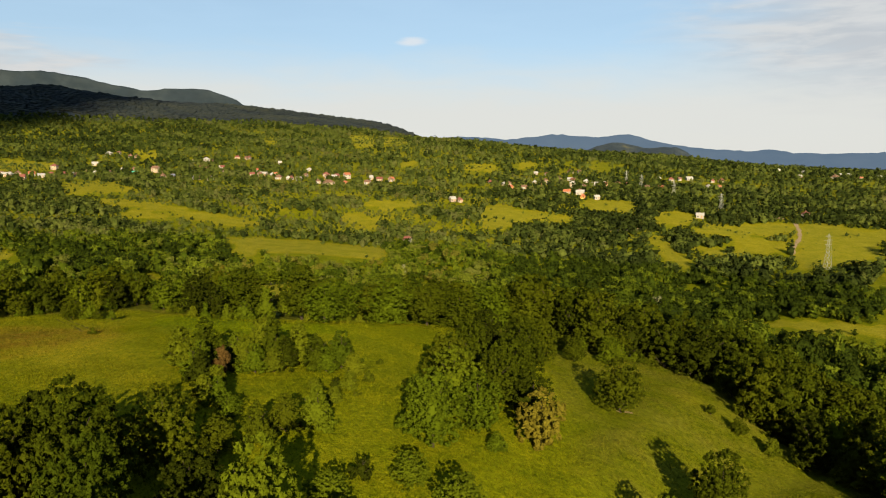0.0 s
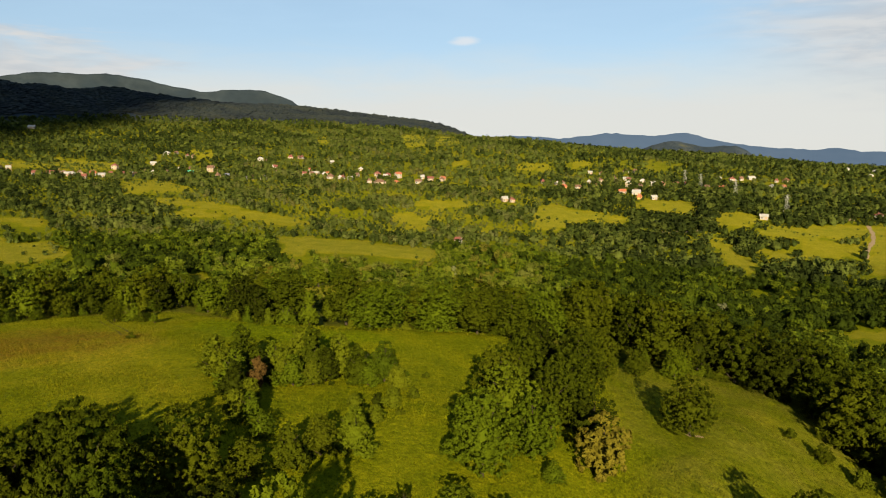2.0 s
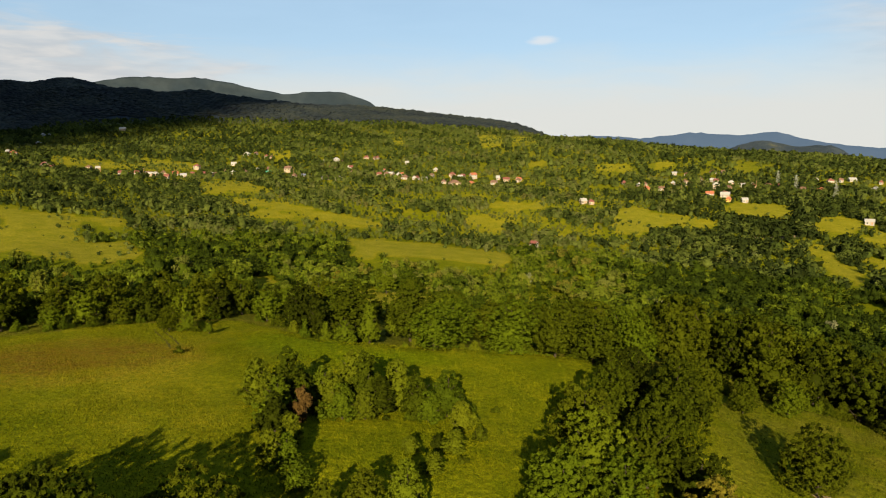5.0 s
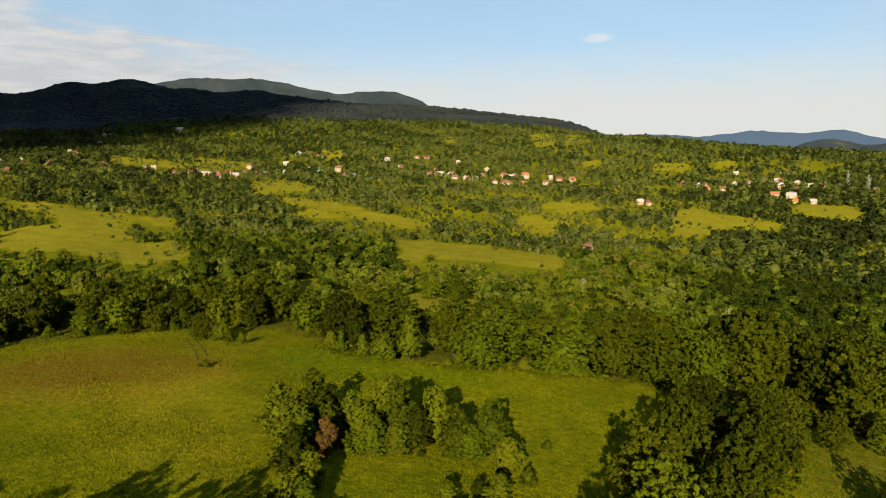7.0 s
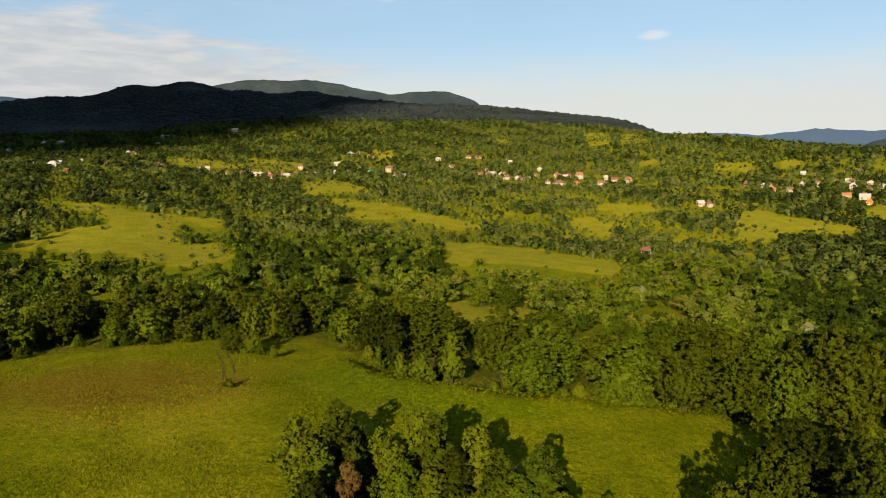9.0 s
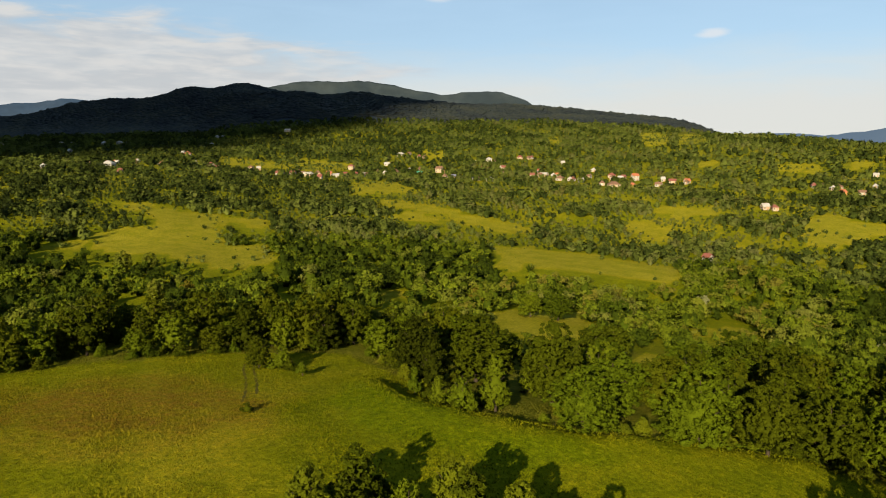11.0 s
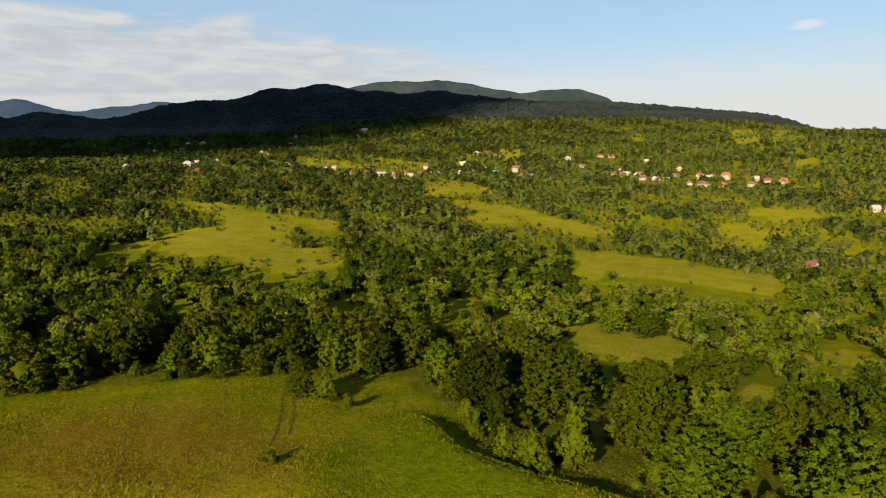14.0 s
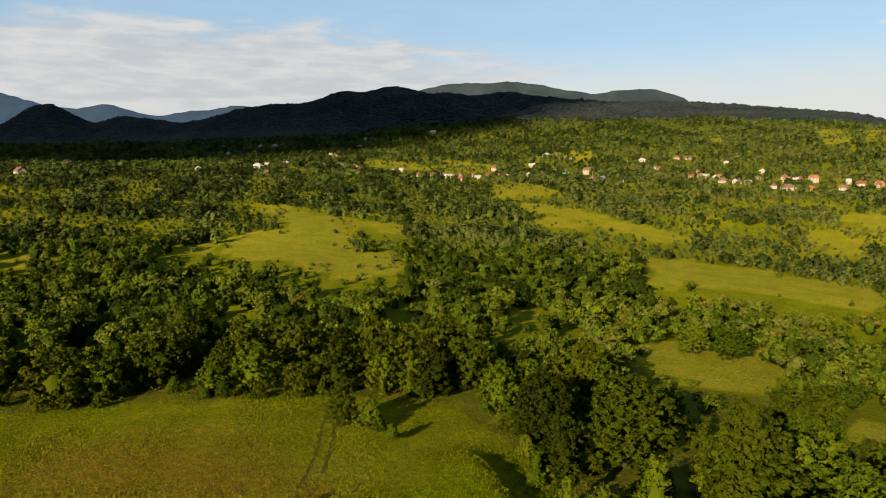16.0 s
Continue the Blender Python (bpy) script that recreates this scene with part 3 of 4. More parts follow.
def crown(rng, radius, bottom, top, leaves, size, lobes=16, shape="round", tufts=0, soft=0.34, core=0.4):
    """A domed crown: boughs of uneven size, tufts of leaves on their outside, leaf sprays in the tufts, and a dense heart."""
    h = top - bottom
    up = np.sort(rng.uniform(-0.95, 1.0, lobes))
    if shape == "round":
        wide = np.sqrt(np.clip(1 - np.where(up > 0, up * 0.95, up * 0.55) ** 2, 0.04, 1))
    elif shape == "spire":
        wide = np.clip(0.95 - 0.55 * (up + 0.6), 0.15, 1)
    else:
        wide = np.clip(1.05 - 0.38 * (up + 1), 0.3, 1)
    a = np.arange(lobes) * 2.4 + rng.uniform(-0.5, 0.5, lobes)
    size_l = rng.uniform(0.26, 0.44, lobes) * radius * (0.6 + 0.4 * wide)
    reach = np.maximum(0, wide * radius * rng.uniform(0.8, 1.12, lobes) - size_l) * rng.choice([1.0, 0.9, 0.55], lobes)
    centre = np.stack([np.cos(a) * reach, np.sin(a) * reach, bottom + h * (0.5 + 0.5 * up) - size_l * 0.8 * up], -1)
    middle = np.array([0, 0, bottom + 0.4 * h])
    # tufts stand on the outside of the boughs
    tufts = tufts or max(10, leaves // 30)
    bough = rng.choice(lobes, tufts * 5, p=size_l**2 / (size_l**2).sum())
    d = unit(rng.normal(size=(tufts * 5, 3)) + 0.3 * unit(centre[bough] - middle))
    spot = centre[bough] + d * size_l[bough][:, None] * rng.uniform(0.74, 1.16, (tufts * 5, 1))
    away = np.linalg.norm(spot[:, None] - centre[None], axis=-1) / size_l[None]
    away[np.arange(len(bough)), bough] = 9
    free = np.nonzero((away.min(1) > 0.8) & (spot[:, 2] > 0.1))[0][:tufts]
    d, spot, bough = d[free], spot[free], bough[free]
    tufts = len(free)
    big = rng.uniform(0.55, 1.3, tufts) * radius * 1.38 / math.sqrt(tufts)
    which = rng.choice(tufts, leaves, p=big**2 / (big**2).sum())
    e = unit(rng.normal(size=(leaves, 3)) + 0.6 * d[which])
    at = spot[which] + e * big[which][:, None] * rng.uniform(0.2, 1.0, (leaves, 1)) ** 0.6 * [1, 1, 0.75]
    at[:, 2] = np.maximum(at[:, 2], np.minimum(bottom, 0.15) + rng.uniform(0, 0.5, leaves))
    out = unit(e * 0.7 + d[which] * 0.6 + unit(at - middle) * 0.3 + [0, 0, 0.1])
    # inner leaves, larger sprays behind the tufts
    deep = rng.random(leaves) < 0.12
    at[deep] = middle + (at[deep] - middle) * rng.uniform(0.5, 0.78, (int(deep.sum()), 1))
    v, f, n = sprays(rng, at, out, size * np.where(deep, 1.6, 1.0)[:, None], soft=soft)
    if core:
        cv, cf, cn = lump(rng, radius * core, bottom + h * (0.35 + 0.75 * core), bottom + 0.12 * h, 4, 7)
        v, f, n = np.concatenate([v, cv]), np.concatenate([f, cf + len(v)]), np.concatenate([n, cn])
    return v, f, n


def limb(bm, a, b, ra, rb, sides=6):
    a, b = Vector(a), Vector(b)
    q = (b - a).to_track_quat("Z", "Y")
    rings = []
    for p, r in ((a, ra), ((a + b) / 2 + Vector((0.03, -0.02, 0)) * (b - a).length, (ra + rb) / 2), (b, rb)):
        rings.append([bm.verts.new(p + q @ Vector((math.cos(k * math.tau / sides) * r, math.sin(k * math.tau / sides) * r, 0))) for k in range(sides)])
    for lo, hi in zip(rings, rings[1:]):
        for k in range(sides):
            bm.faces.new((lo[k], lo[(k + 1) % sides], hi[(k + 1) % sides], hi[k]))


def part(name, bm, mat, parent, label=""):
    me = bpy.data.meshes.new(name)
    bm.to_mesh(me)
    bm.free()
    me.materials.append(mat)
    ob = new(name, me)
    ob.parent = parent
    return tagged(ob, label)


def make_tree(kind, seed, tall, radius, base, leaves, size, mat, shape="round", lobes=16, label="", category="tree"):
    """A tree at the origin: tapered trunk with limbs, and a crown of leaf sprays."""
    rng = np.random.default_rng(seed)
    top = new(kind)
    bm = bmesh.new()
    thick = 0.022 * tall + 0.05
    limb(bm, (0, 0, -0.8), (0.1, 0.05, base + 0.2 * tall), thick, thick * 0.7, 8)
    limb(bm, (0.1, 0.05, base + 0.2 * tall), (0.0, 0.2, tall * 0.82), thick * 0.7, thick * 0.15, 6)
    for k in range(9):
        a, z = k * 2.4 + rng.uniform(-0.4, 0.4), base + (tall - base) * (0.02 + 0.065 * k)
        d = radius * rng.uniform(0.35, 0.6)
        limb(bm, (0.08, 0.08, z), (math.cos(a) * d, math.sin(a) * d, z + (tall - base) * rng.uniform(0.12, 0.3)), thick * 0.36, thick * 0.08, 5)
    part("trunk", bm, BARK, top, "grey-brown trunk with limbs")
    v, f, soft = crown(rng, radius, base, tall, leaves, size, lobes, shape)
    ob = new("crown", mesh_of("crown", v, f, mat, True, None, soft))
    ob.parent = top
    return tagged(top, label, category)


def plant(proto, x, y, turn=0.0, scale=1.0, stretch=1.0, group=""):
    z = float(height(x, y))
    m = Matrix.Translation((x, y, z - 0.1)) @ Matrix.Rotation(turn, 4, "Z") @ Matrix.Diagonal((scale, scale, scale * stretch, 1))
    ob = copy_thing(proto, m)
    if group:
        ob["group"] = group
    return ob


def drop_thing(ob):
    for o in list(ob.children_recursive) + [ob]:
        bpy.data.objects.remove(o)


OAKS = [make_tree("oak_tree", 10 + k, 13, 5.8, 0.8, 15000, 0.28, LEAF_OAK, lobes=36, label="broad dark green oak tree in the meadow grass") for k in range(3)]
LIMES = [make_tree("broadleaf_tree", 20 + k, 10.5, 4.5, 0.2, 12500, 0.25, LEAF_BRIGHT, lobes=32, label="fresh green broadleaf tree at the meadow edge") for k in range(3)]
DARKS = [make_tree("broadleaf_tree", 30 + k, 11, 4.8, 0.2, 11500, 0.28, LEAF_OAK, lobes=32, label="dark green broadleaf tree at the wood's edge") for k in range(3)]
SPIRES = [make_tree("poplar_tree", 40 + k, 8, 2.7, 0.4, 5000, 0.26, LEAF_BRIGHT, "spire", 16, label="young pointed light green tree at the wood's edge") for k in range(2)]
SHRUBS = [make_tree("shrub", 60 + k, 5.5, 3.0, 0.05, 5500, 0.23, (LEAF_OAK, LEAF_BRIGHT, LEAF_SCRUB)[k], "low", 18, label="dense green shrub standing in meadow grass", category="shrub") for k in range(3)]
RUSTY = make_tree("oak_tree", 70, 7.5, 3.2, 0.1, 7000, 0.28, LEAF_RUST, lobes=18, label="oak tree with rusty brown leaves in the meadow")
DEAD = make_tree("dry_shrub", 71, 3.4, 1.9, 0.2, 1600, 0.26, LEAF_DRY, "low", 12, label="dry brown shrub among green shrubs", category="shrub")
BUSHES = [make_tree("bush", 80 + k, 2.2, 1.4, 0.1, 1200, 0.2, LEAF_OAK, "low", 9, label="low dark green bush in the meadow", category="bush") for k in range(2)]

EDGE_DARKS = [make_tree("broadleaf_tree", 90 + k, 11, 4.8, 0.1, 5000, 0.37, LEAF_OAK, lobes=26, label="dark green broadleaf tree at the wood's edge") for k in range(4)]
EDGE_LIMES = [make_tree("broadleaf_tree", 95 + k, 10, 4.5, 0.1, 5000, 0.35, LEAF_BRIGHT, lobes=26, label="fresh green broadleaf tree at the wood's edge") for k in range(4)]
EDGE_WILLOWS = [make_tree("willow_tree", 99 + k, 8.5, 4.2, 0.1, 4200, 0.34, LEAF_WILLOW, lobes=22, label="pale grey-green willow tree in the valley wood") for k in range(2)]

BLOSSOM = make_tree("elder_tree", 105, 8.5, 3.6, 0.2, 2400, 0.5, LEAF_BLOSSOM, lobes=20, label="elder tree covered in pale cream blossom")
# trees of the home meadow: prototype, x, y, scale, stretch
NEAR = (
    (OAKS[0], -38.5, 71, 0.98, 1.2), (OAKS[1], -33.5, 82, 0.84, 1.02), (LIMES[2], -17, 61, 1.05, 1.4), (LIMES[0], -30, 55, 0.95, 1.3), (LIMES[1], -24, 54, 0.9, 1.35),
    (OAKS[0], -51, 70, 0.95, 1.16), (OAKS[1], -59, 66, 0.95, 1.06), (OAKS[2], -68, 65, 0.95, 1.04), (DARKS[1], -45.5, 68, 1.1, 1.25), (LIMES[2], -33, 63, 1.0, 1.3), (DARKS[0], -43, 73, 0.95, 1.25), (DARKS[1], -26, 70, 0.9, 0.95), (LIMES[2], -20, 72, 0.7, 0.9), (LIMES[0], -13, 76, 0.6, 0.8),
    (DARKS[2], -40, 86, 0.6, 0.8), (DARKS[1], -29, 88, 0.6, 0.8), (SHRUBS[0], -25, 92, 1.0, 1.0), (SHRUBS[1], -18, 98, 1.05, 1.1), (DARKS[0], -11, 67, 0.7, 0.8), (OAKS[2], -46, 77, 0.75, 0.9),
    (SHRUBS[2], -36, 103.5, 0.75, 1.1), (DARKS[2], -22, 96, 0.55, 0.9), (LIMES[1], -31, 99, 0.45, 0.8), (BUSHES[1], -10, 84, 1.2, 1.2),
)
SCRUB = (
    (SHRUBS[2], -47, 124, 1.30, 1.03), (SHRUBS[0], -44, 129, 1.36, 1.03), (SHRUBS[1], -42, 120, 1.18, 0.95), (DARKS[1], -43, 125, 0.52, 1.0), (SHRUBS[2], -34, 131, 1.36, 1.12), (SHRUBS[0], -31, 127, 1.42, 1.12), (SHRUBS[1], -33, 122, 1.06, 0.95),
    (SHRUBS[2], -27, 130, 1.30, 1.07), (SHRUBS[0], -23, 126, 1.24, 0.95), (SHRUBS[1], -19, 129, 1.30, 1.03), (SHRUBS[2], -16, 124, 0.94, 0.86), (SHRUBS[0], -40, 114, 1.06, 0.95), (SHRUBS[2], -36, 110, 0.83, 0.95), (SHRUBS[1], -34, 104, 0.83, 0.95),
    (SHRUBS[1], -38, 128, 1.18, 0.95), (SHRUBS[0], -39.5, 123.5, 1.12, 0.86), (SHRUBS[2], -36, 126, 1.18, 0.86), (SHRUBS[0], -28.5, 126, 1.18, 0.86), (SHRUBS[2], -24.5, 129, 1.18, 0.86), (SHRUBS[1], -21, 125.5, 1.06, 0.82), (SHRUBS[2], -44.5, 122.5, 1.12, 0.90), (SHRUBS[2], -30, 123, 0.94, 0.86), (DEAD, -38, 119, 1.2, 1.3), (SHRUBS[2], -17, 108, 0.7, 0.7), (SHRUBS[2], -15.5, 115, 0.75, 0.8), (SHRUBS[2], -21, 113, 0.6, 0.7), (BUSHES[0], -12, 133, 0.7, 0.8), (BUSHES[1], -13, 121, 1.0, 1.0), (BUSHES[0], -18, 116, 0.9, 0.9), (BUSHES[1], -14, 112, 0.6, 0.8),
)
NEAR_B = (
    (LIMES[2], -1.5, 97, 1.12, 0.98), (LIMES[1], 5.5, 106, 0.9, 0.95), (LIMES[0], 2, 112, 1.05, 1.0), (OAKS[2], 9, 117, 0.78, 1.0), (DARKS[1], 15, 114, 0.82, 1.05), (RUSTY, 15.5, 106, 1.2, 1.05), (LIMES[1], -4, 85, 0.6, 0.7),
    (DARKS[1], 1, 123, 1.0, 0.98), (OAKS[0], 12, 127, 0.82, 1.0), (OAKS[1], 15, 136, 0.9, 1.12), (DARKS[2], 5, 133, 1.0, 1.02), (OAKS[1], 17, 147, 0.85, 1.05), (DARKS[0], 9, 145, 1.0, 1.05), (LIMES[2], 2, 79, 0.75, 0.8), (DARKS[0], 10, 77, 0.7, 0.6), (OAKS[2], 22, 154, 0.8, 1.0),
    (DARKS[1], 31, 163, 0.62, 1.05), (LIMES[0], 41, 170, 0.75, 0.9), (SHRUBS[1], 8, 100, 0.7, 0.8), (SHRUBS[0], 12, 121, 0.9, 0.9),
)
NEAR_C = (
    (OAKS[1], 34, 132, 0.9, 0.9), (OAKS[2], 40.5, 98, 0.78, 1.28), (LIMES[0], 29, 88, 0.8, 1.07), (DARKS[2], 47, 88, 0.85, 1.0), (DARKS[0], 37, 84, 0.8, 0.95), (SHRUBS[0], 61, 141, 0.8, 0.8), (BUSHES[0], 57, 146, 1.1, 0.9), (SHRUBS[2], 66, 136, 0.8, 0.9),
    (OAKS[0], 80, 160, 1.25, 0.95), (OAKS[1], 72, 150, 1.0, 0.9), (OAKS[2], 88, 150, 1.15, 0.95),
    (DARKS[1], -97, 182, 0.62, 1.0), (SHRUBS[1], -93.5, 185, 0.95, 0.95), (SHRUBS[0], -91, 184, 0.6, 0.8), (SPIRES[0], -85.6, 180.5, 0.5, 0.95), (BUSHES[1], -77, 153, 0.9, 0.9),
    (SPIRES[1], -53, 171, 0.7, 1.0), (SPIRES[1], -60.5, 178, 0.65, 1.0), (BUSHES[0], -57, 176, 1.0, 0.9),
)
EDGE_ROW = (
    (SPIRES[0], -48.2, 169, 1.0, 1.0), (SPIRES[1], -43.8, 173, 1.1, 1.1), (LIMES[0], -28, 165, 1.2, 0.78), (LIMES[1], -13, 172, 1.5, 0.8), (DARKS[0], -4, 171, 1.0, 0.9), (DARKS[2], 4, 178, 1.15, 0.9),
    (LIMES[2], 13, 183, 1.15, 1.1), (OAKS[1], 23, 190, 1.2, 0.97), (OAKS[2], -55, 194, 1.3, 0.78), (DARKS[1], -68, 195, 1.15, 1.0), (DARKS[0], -37, 183, 1.3, 1.0), (LIMES[0], -27, 184, 1.3, 0.8), (DARKS[2], -20, 195, 1.15, 0.8),
)
turn = random.Random(4)
for row in NEAR + SCRUB + NEAR_B + NEAR_C + EDGE_ROW:
    plant(row[0], row[1], row[2], turn.uniform(0, 6.28), row[3], row[4])

# ---- where the houses stand: x, y, width, roof, storeys ----
UPPER_LANE = (
    (-582, 588, 16, "grey", 2), (-669, 679, 10, "grey", 1), (-607, 686, 14, "red", 1), (-714, 842, 13, "orange", 1), (-634, 767, 7, "grey", 1), (-567, 717, 10, "red", 2),
    (-831, 1028, 10, "grey", 1), (-896, 1119, 10, "grey", 1), (-825, 1238, 17, "grey", 1), (-540, 768, 7, "grey", 1), (-469, 711, 13, "red", 1), (-465, 728, 11, "red", 1),
    (-446, 727, 10, "grey", 1), (-946, 943, 13, "grey", 1), (-961, 926, 16, "grey", 1), (-937, 952, 10, "grey", 1), (-990, 891, 8, "grey", 1), (-862, 778, 8, "grey", 1),
    (-671, 711, 6, "grey", 1), (-527, 551, 6, "red", 1), (-638, 387, 14, "red", 1), (-891, 560, 16, "orange", 1), (-599, 530, 14, "grey", 1), (-1049, 813, 12, "grey", 1),
    (-1000, 879, 12, "grey", 1),
)
VILLAGE_WEST = (
    (-443, 729, 12, "grey", 1), (-417, 708, 7, "red", 1), (-435, 755, 9, "orange", 1), (-416, 739, 10, "grey", 1), (-423, 770, 6, "red", 1), (-479, 881, 11, "red", 2),
    (-419, 785, 9, "red", 1), (-397, 774, 11, "brown", 1), (-412, 846, 7, "grey", 1), (-461, 947, 11, "grey", 1), (-483, 1035, 14, "grey", 1), (-403, 860, 9, "brown", 1),
    (-405, 901, 7, "grey", 1), (-368, 851, 10, "teal", 1), (-443, 1014, 7, "red", 1), (-354, 880, 13, "brown", 2), (-310, 817, 8, "dark", 1), (-280, 806, 11, "dark", 1),
    (-260, 798, 9, "grey", 1), (-342, 984, 7, "grey", 1), (-325, 982, 11, "grey", 2),
)
VILLAGE_MID = (
    (-306, 905, 6, "red", 1), (-298, 906, 6, "red", 1), (-266, 871, 8, "red", 1), (-297, 1034, 11, "red", 1), (-236, 907, 8, "orange", 1), (-214, 853, 11, "grey", 1),
    (-189, 822, 12, "brown", 1), (-203, 848, 6, "grey", 1), (-226, 990, 7, "grey", 1), (-165, 814, 8, "grey", 1), (-174, 928, 9, "grey", 1), (-155, 858, 6, "brown", 1),
    (-145, 883, 12, "red", 1), (-127, 790, 17, "brown", 1), (-110, 799, 11, "orange", 1), (-117, 867, 11, "orange", 2), (-86, 811, 10, "brown", 1), (-76, 847, 11, "red", 1),
    (-87, 861, 6, "grey", 1),
)
VILLAGE_EAST = (
    (136, 786, 11, "orange", 1), (150, 782, 13, "grey", 1), (155, 858, 10, "grey", 2), (166, 937, 9, "grey", 1), (91, 805, 9, "brown", 1), (127, 887, 6, "brown", 2),
    (71, 835, 8, "grey", 1), (64, 854, 7, "brown", 1), (160, 743, 8, "grey", 1), (185, 925, 10, "grey", 1), (186, 879, 9, "grey", 1), (204, 895, 8, "grey", 1),
    (217, 888, 10, "red", 1), (278, 979, 10, "grey", 1), (261, 853, 12, "orange", 1), (311, 976, 11, "red", 1), (339, 986, 13, "grey", 1), (343, 923, 11, "grey", 1),
    (378, 971, 11, "red", 1), (181, 1020, 10, "red", 1), (141, 973, 7, "red", 1),
)
OUTLYING = (
    (235, 650, 10, "grey", 1), (347, 680, 10, "red", 1), (606, 1093, 10, "grey", 1), (616, 1088, 8, "grey", 1), (573, 1045, 17, "brown", 1), (600, 1028, 9, "orange", 1),
    (530, 1132, 12, "grey", 1), (562, 1117, 8, "grey", 1), (651, 1067, 8, "grey", 1), (524, 1051, 7, "grey", 1), (9, 695, 8, "grey", 1), (16, 693, 7, "red", 1),
    (-25, 496, 6, "red", 1),
)
# sheds and small houses in the yards
yard = random.Random(31)
SHEDS = [(row[0] + yard.choice((-1, 1)) * yard.uniform(11, 16), row[1] + yard.uniform(-9, 12), yard.uniform(5.5, 8.5), yard.choice(("grey", "brown", "red", "brown", "orange")), 1)
         for row in (VILLAGE_WEST + VILLAGE_MID + VILLAGE_EAST + UPPER_LANE[:12])[::2] + VILLAGE_MID[1::2] + VILLAGE_EAST[1::2]]
HOUSES = np.array([row[:3] for row in UPPER_LANE + VILLAGE_WEST + VILLAGE_MID + VILLAGE_EAST + OUTLYING + tuple(SHEDS)], float)

# ---- woods ----


def scatter(rng, spacing, r0, r1, az0=-42, az1=78):
    """Jittered places in a sector of the plan."""
    n = int((r1 + 60) / spacing)
    gx, gy = np.meshgrid(np.arange(-n, n + 1) * spacing, np.arange(-n, n + 1) * spacing)
    x, y = gx.ravel() + rng.uniform(-0.45, 0.45, gx.size) * spacing + O[0], gy.ravel() + rng.uniform(-0.45, 0.45, gx.size) * spacing + O[1]
    r, az = np.hypot(x - O[0], y - O[1]), np.degrees(np.arctan2(O[0] - x, y - O[1]))
    keep = (r >= r0) & (r < r1) & (az > az0) & (az < az1)
    return x[keep], y[keep], r[keep]


def stand(name, protos, x, y, scale, stretch, mat, label, tint, sink=0.3, core=0, core_tint=1.0, flat=0.0):
    """One mesh of many trees: prototype crowns set down at x, y. flat: how far shading normals tilt upwards, evening
    out light and dark as haze does.
    """
    protos = [(v, f, unit(soft * (1 - flat) + np.array([0, 0, flat]))) for v, f, soft in protos]
    rng = np.random.default_rng(len(x))
    pick, turn = rng.integers(0, len(protos), len(x)), rng.uniform(0, 2 * np.pi, len(x))
    z = height(x, y) - sink
    vs, fs, ts, ns, start = [], [], [], [], 0
    for k, (v, f, soft) in enumerate(protos):
        at = np.nonzero(pick == k)[0]
        if not len(at):
            continue
        c, s = np.cos(turn[at])[:, None], np.sin(turn[at])[:, None]
        sc = scale[at][:, None]
        px = (v[None, :, 0] * c - v[None, :, 1] * s) * sc + x[at][:, None]
        py = (v[None, :, 0] * s + v[None, :, 1] * c) * sc + y[at][:, None]
        pz = v[None, :, 2] * sc * stretch[at][:, None] + z[at][:, None]
        vs.append(np.stack([px, py, pz], -1).reshape(-1, 3))
        fs.append((f[None] + (np.arange(len(at)) * len(v))[:, None, None]).reshape(-1, f.shape[1]) + start)
        ns.append(np.stack([soft[None, :, 0] * c - soft[None, :, 1] * s, soft[None, :, 0] * s + soft[None, :, 1] * c, np.repeat(soft[None, :, 2], len(at), 0)], -1).reshape(-1, 3))
        # cores can take a darker tint: the crown's inner shade, painted into the leaves
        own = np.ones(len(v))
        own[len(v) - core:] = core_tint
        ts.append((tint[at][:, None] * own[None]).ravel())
        start += len(at) * len(v)
    me = mesh_of(name, np.concatenate(vs), np.concatenate(fs), mat, True, np.concatenate(ts), np.concatenate(ns))
    return tagged(new(name, me), label, "woodland", kind="stuff")


def with_core(rng, radius, tall, leaves, size, lobes, core=0.72, rows=4, cols=6):
    v, f, soft = crown(rng, radius, tall * 0.12, tall, leaves, size, lobes, core=0)
    cv, cf, cn = lump(rng, radius * core, tall * 0.86, 0.0, rows, cols)
    return np.concatenate([v, cv]), np.concatenate([f, cf + len(v)]), np.concatenate([soft, cn])


def hides_open_land(x, y, tall):
    """Whether a tree of that height would stand in the sight line from the meadow hill to a field or a house behind it."""
    hid = np.zeros(len(x), bool)
    ground_z = height(x, y)
    for ex, ey in ((-2, 20), (-16, 88)):
        d = np.hypot(x - ex, y - ey)
        ux, uy = (x - ex) / d, (y - ey) / d
        for part_up in (1.0, 0.65, 0.35):
            z = ground_z + tall * part_up
            fall = (38 - z) / d
            done = np.zeros(len(x), bool)
            for step in range(1, 22):
                far = step * 6.0 * (1 + d / 600)
                px, py = x + ux * far, y + uy * far
                met = ~done & (z - fall * far < height(px, py) + 1.0)
                if met.any():
                    k = np.nonzero(met)[0]
                    for poly, _ in FIELDS:
                        hid[k] |= inside(poly, px[k], py[k])
                    hid[k] |= (np.hypot(px[k][:, None] - HOUSES[:, 0], py[k][:, None] - HOUSES[:, 1]) < HOUSES[:, 2] * 0.33).any(1)
                    done |= met
    return hid


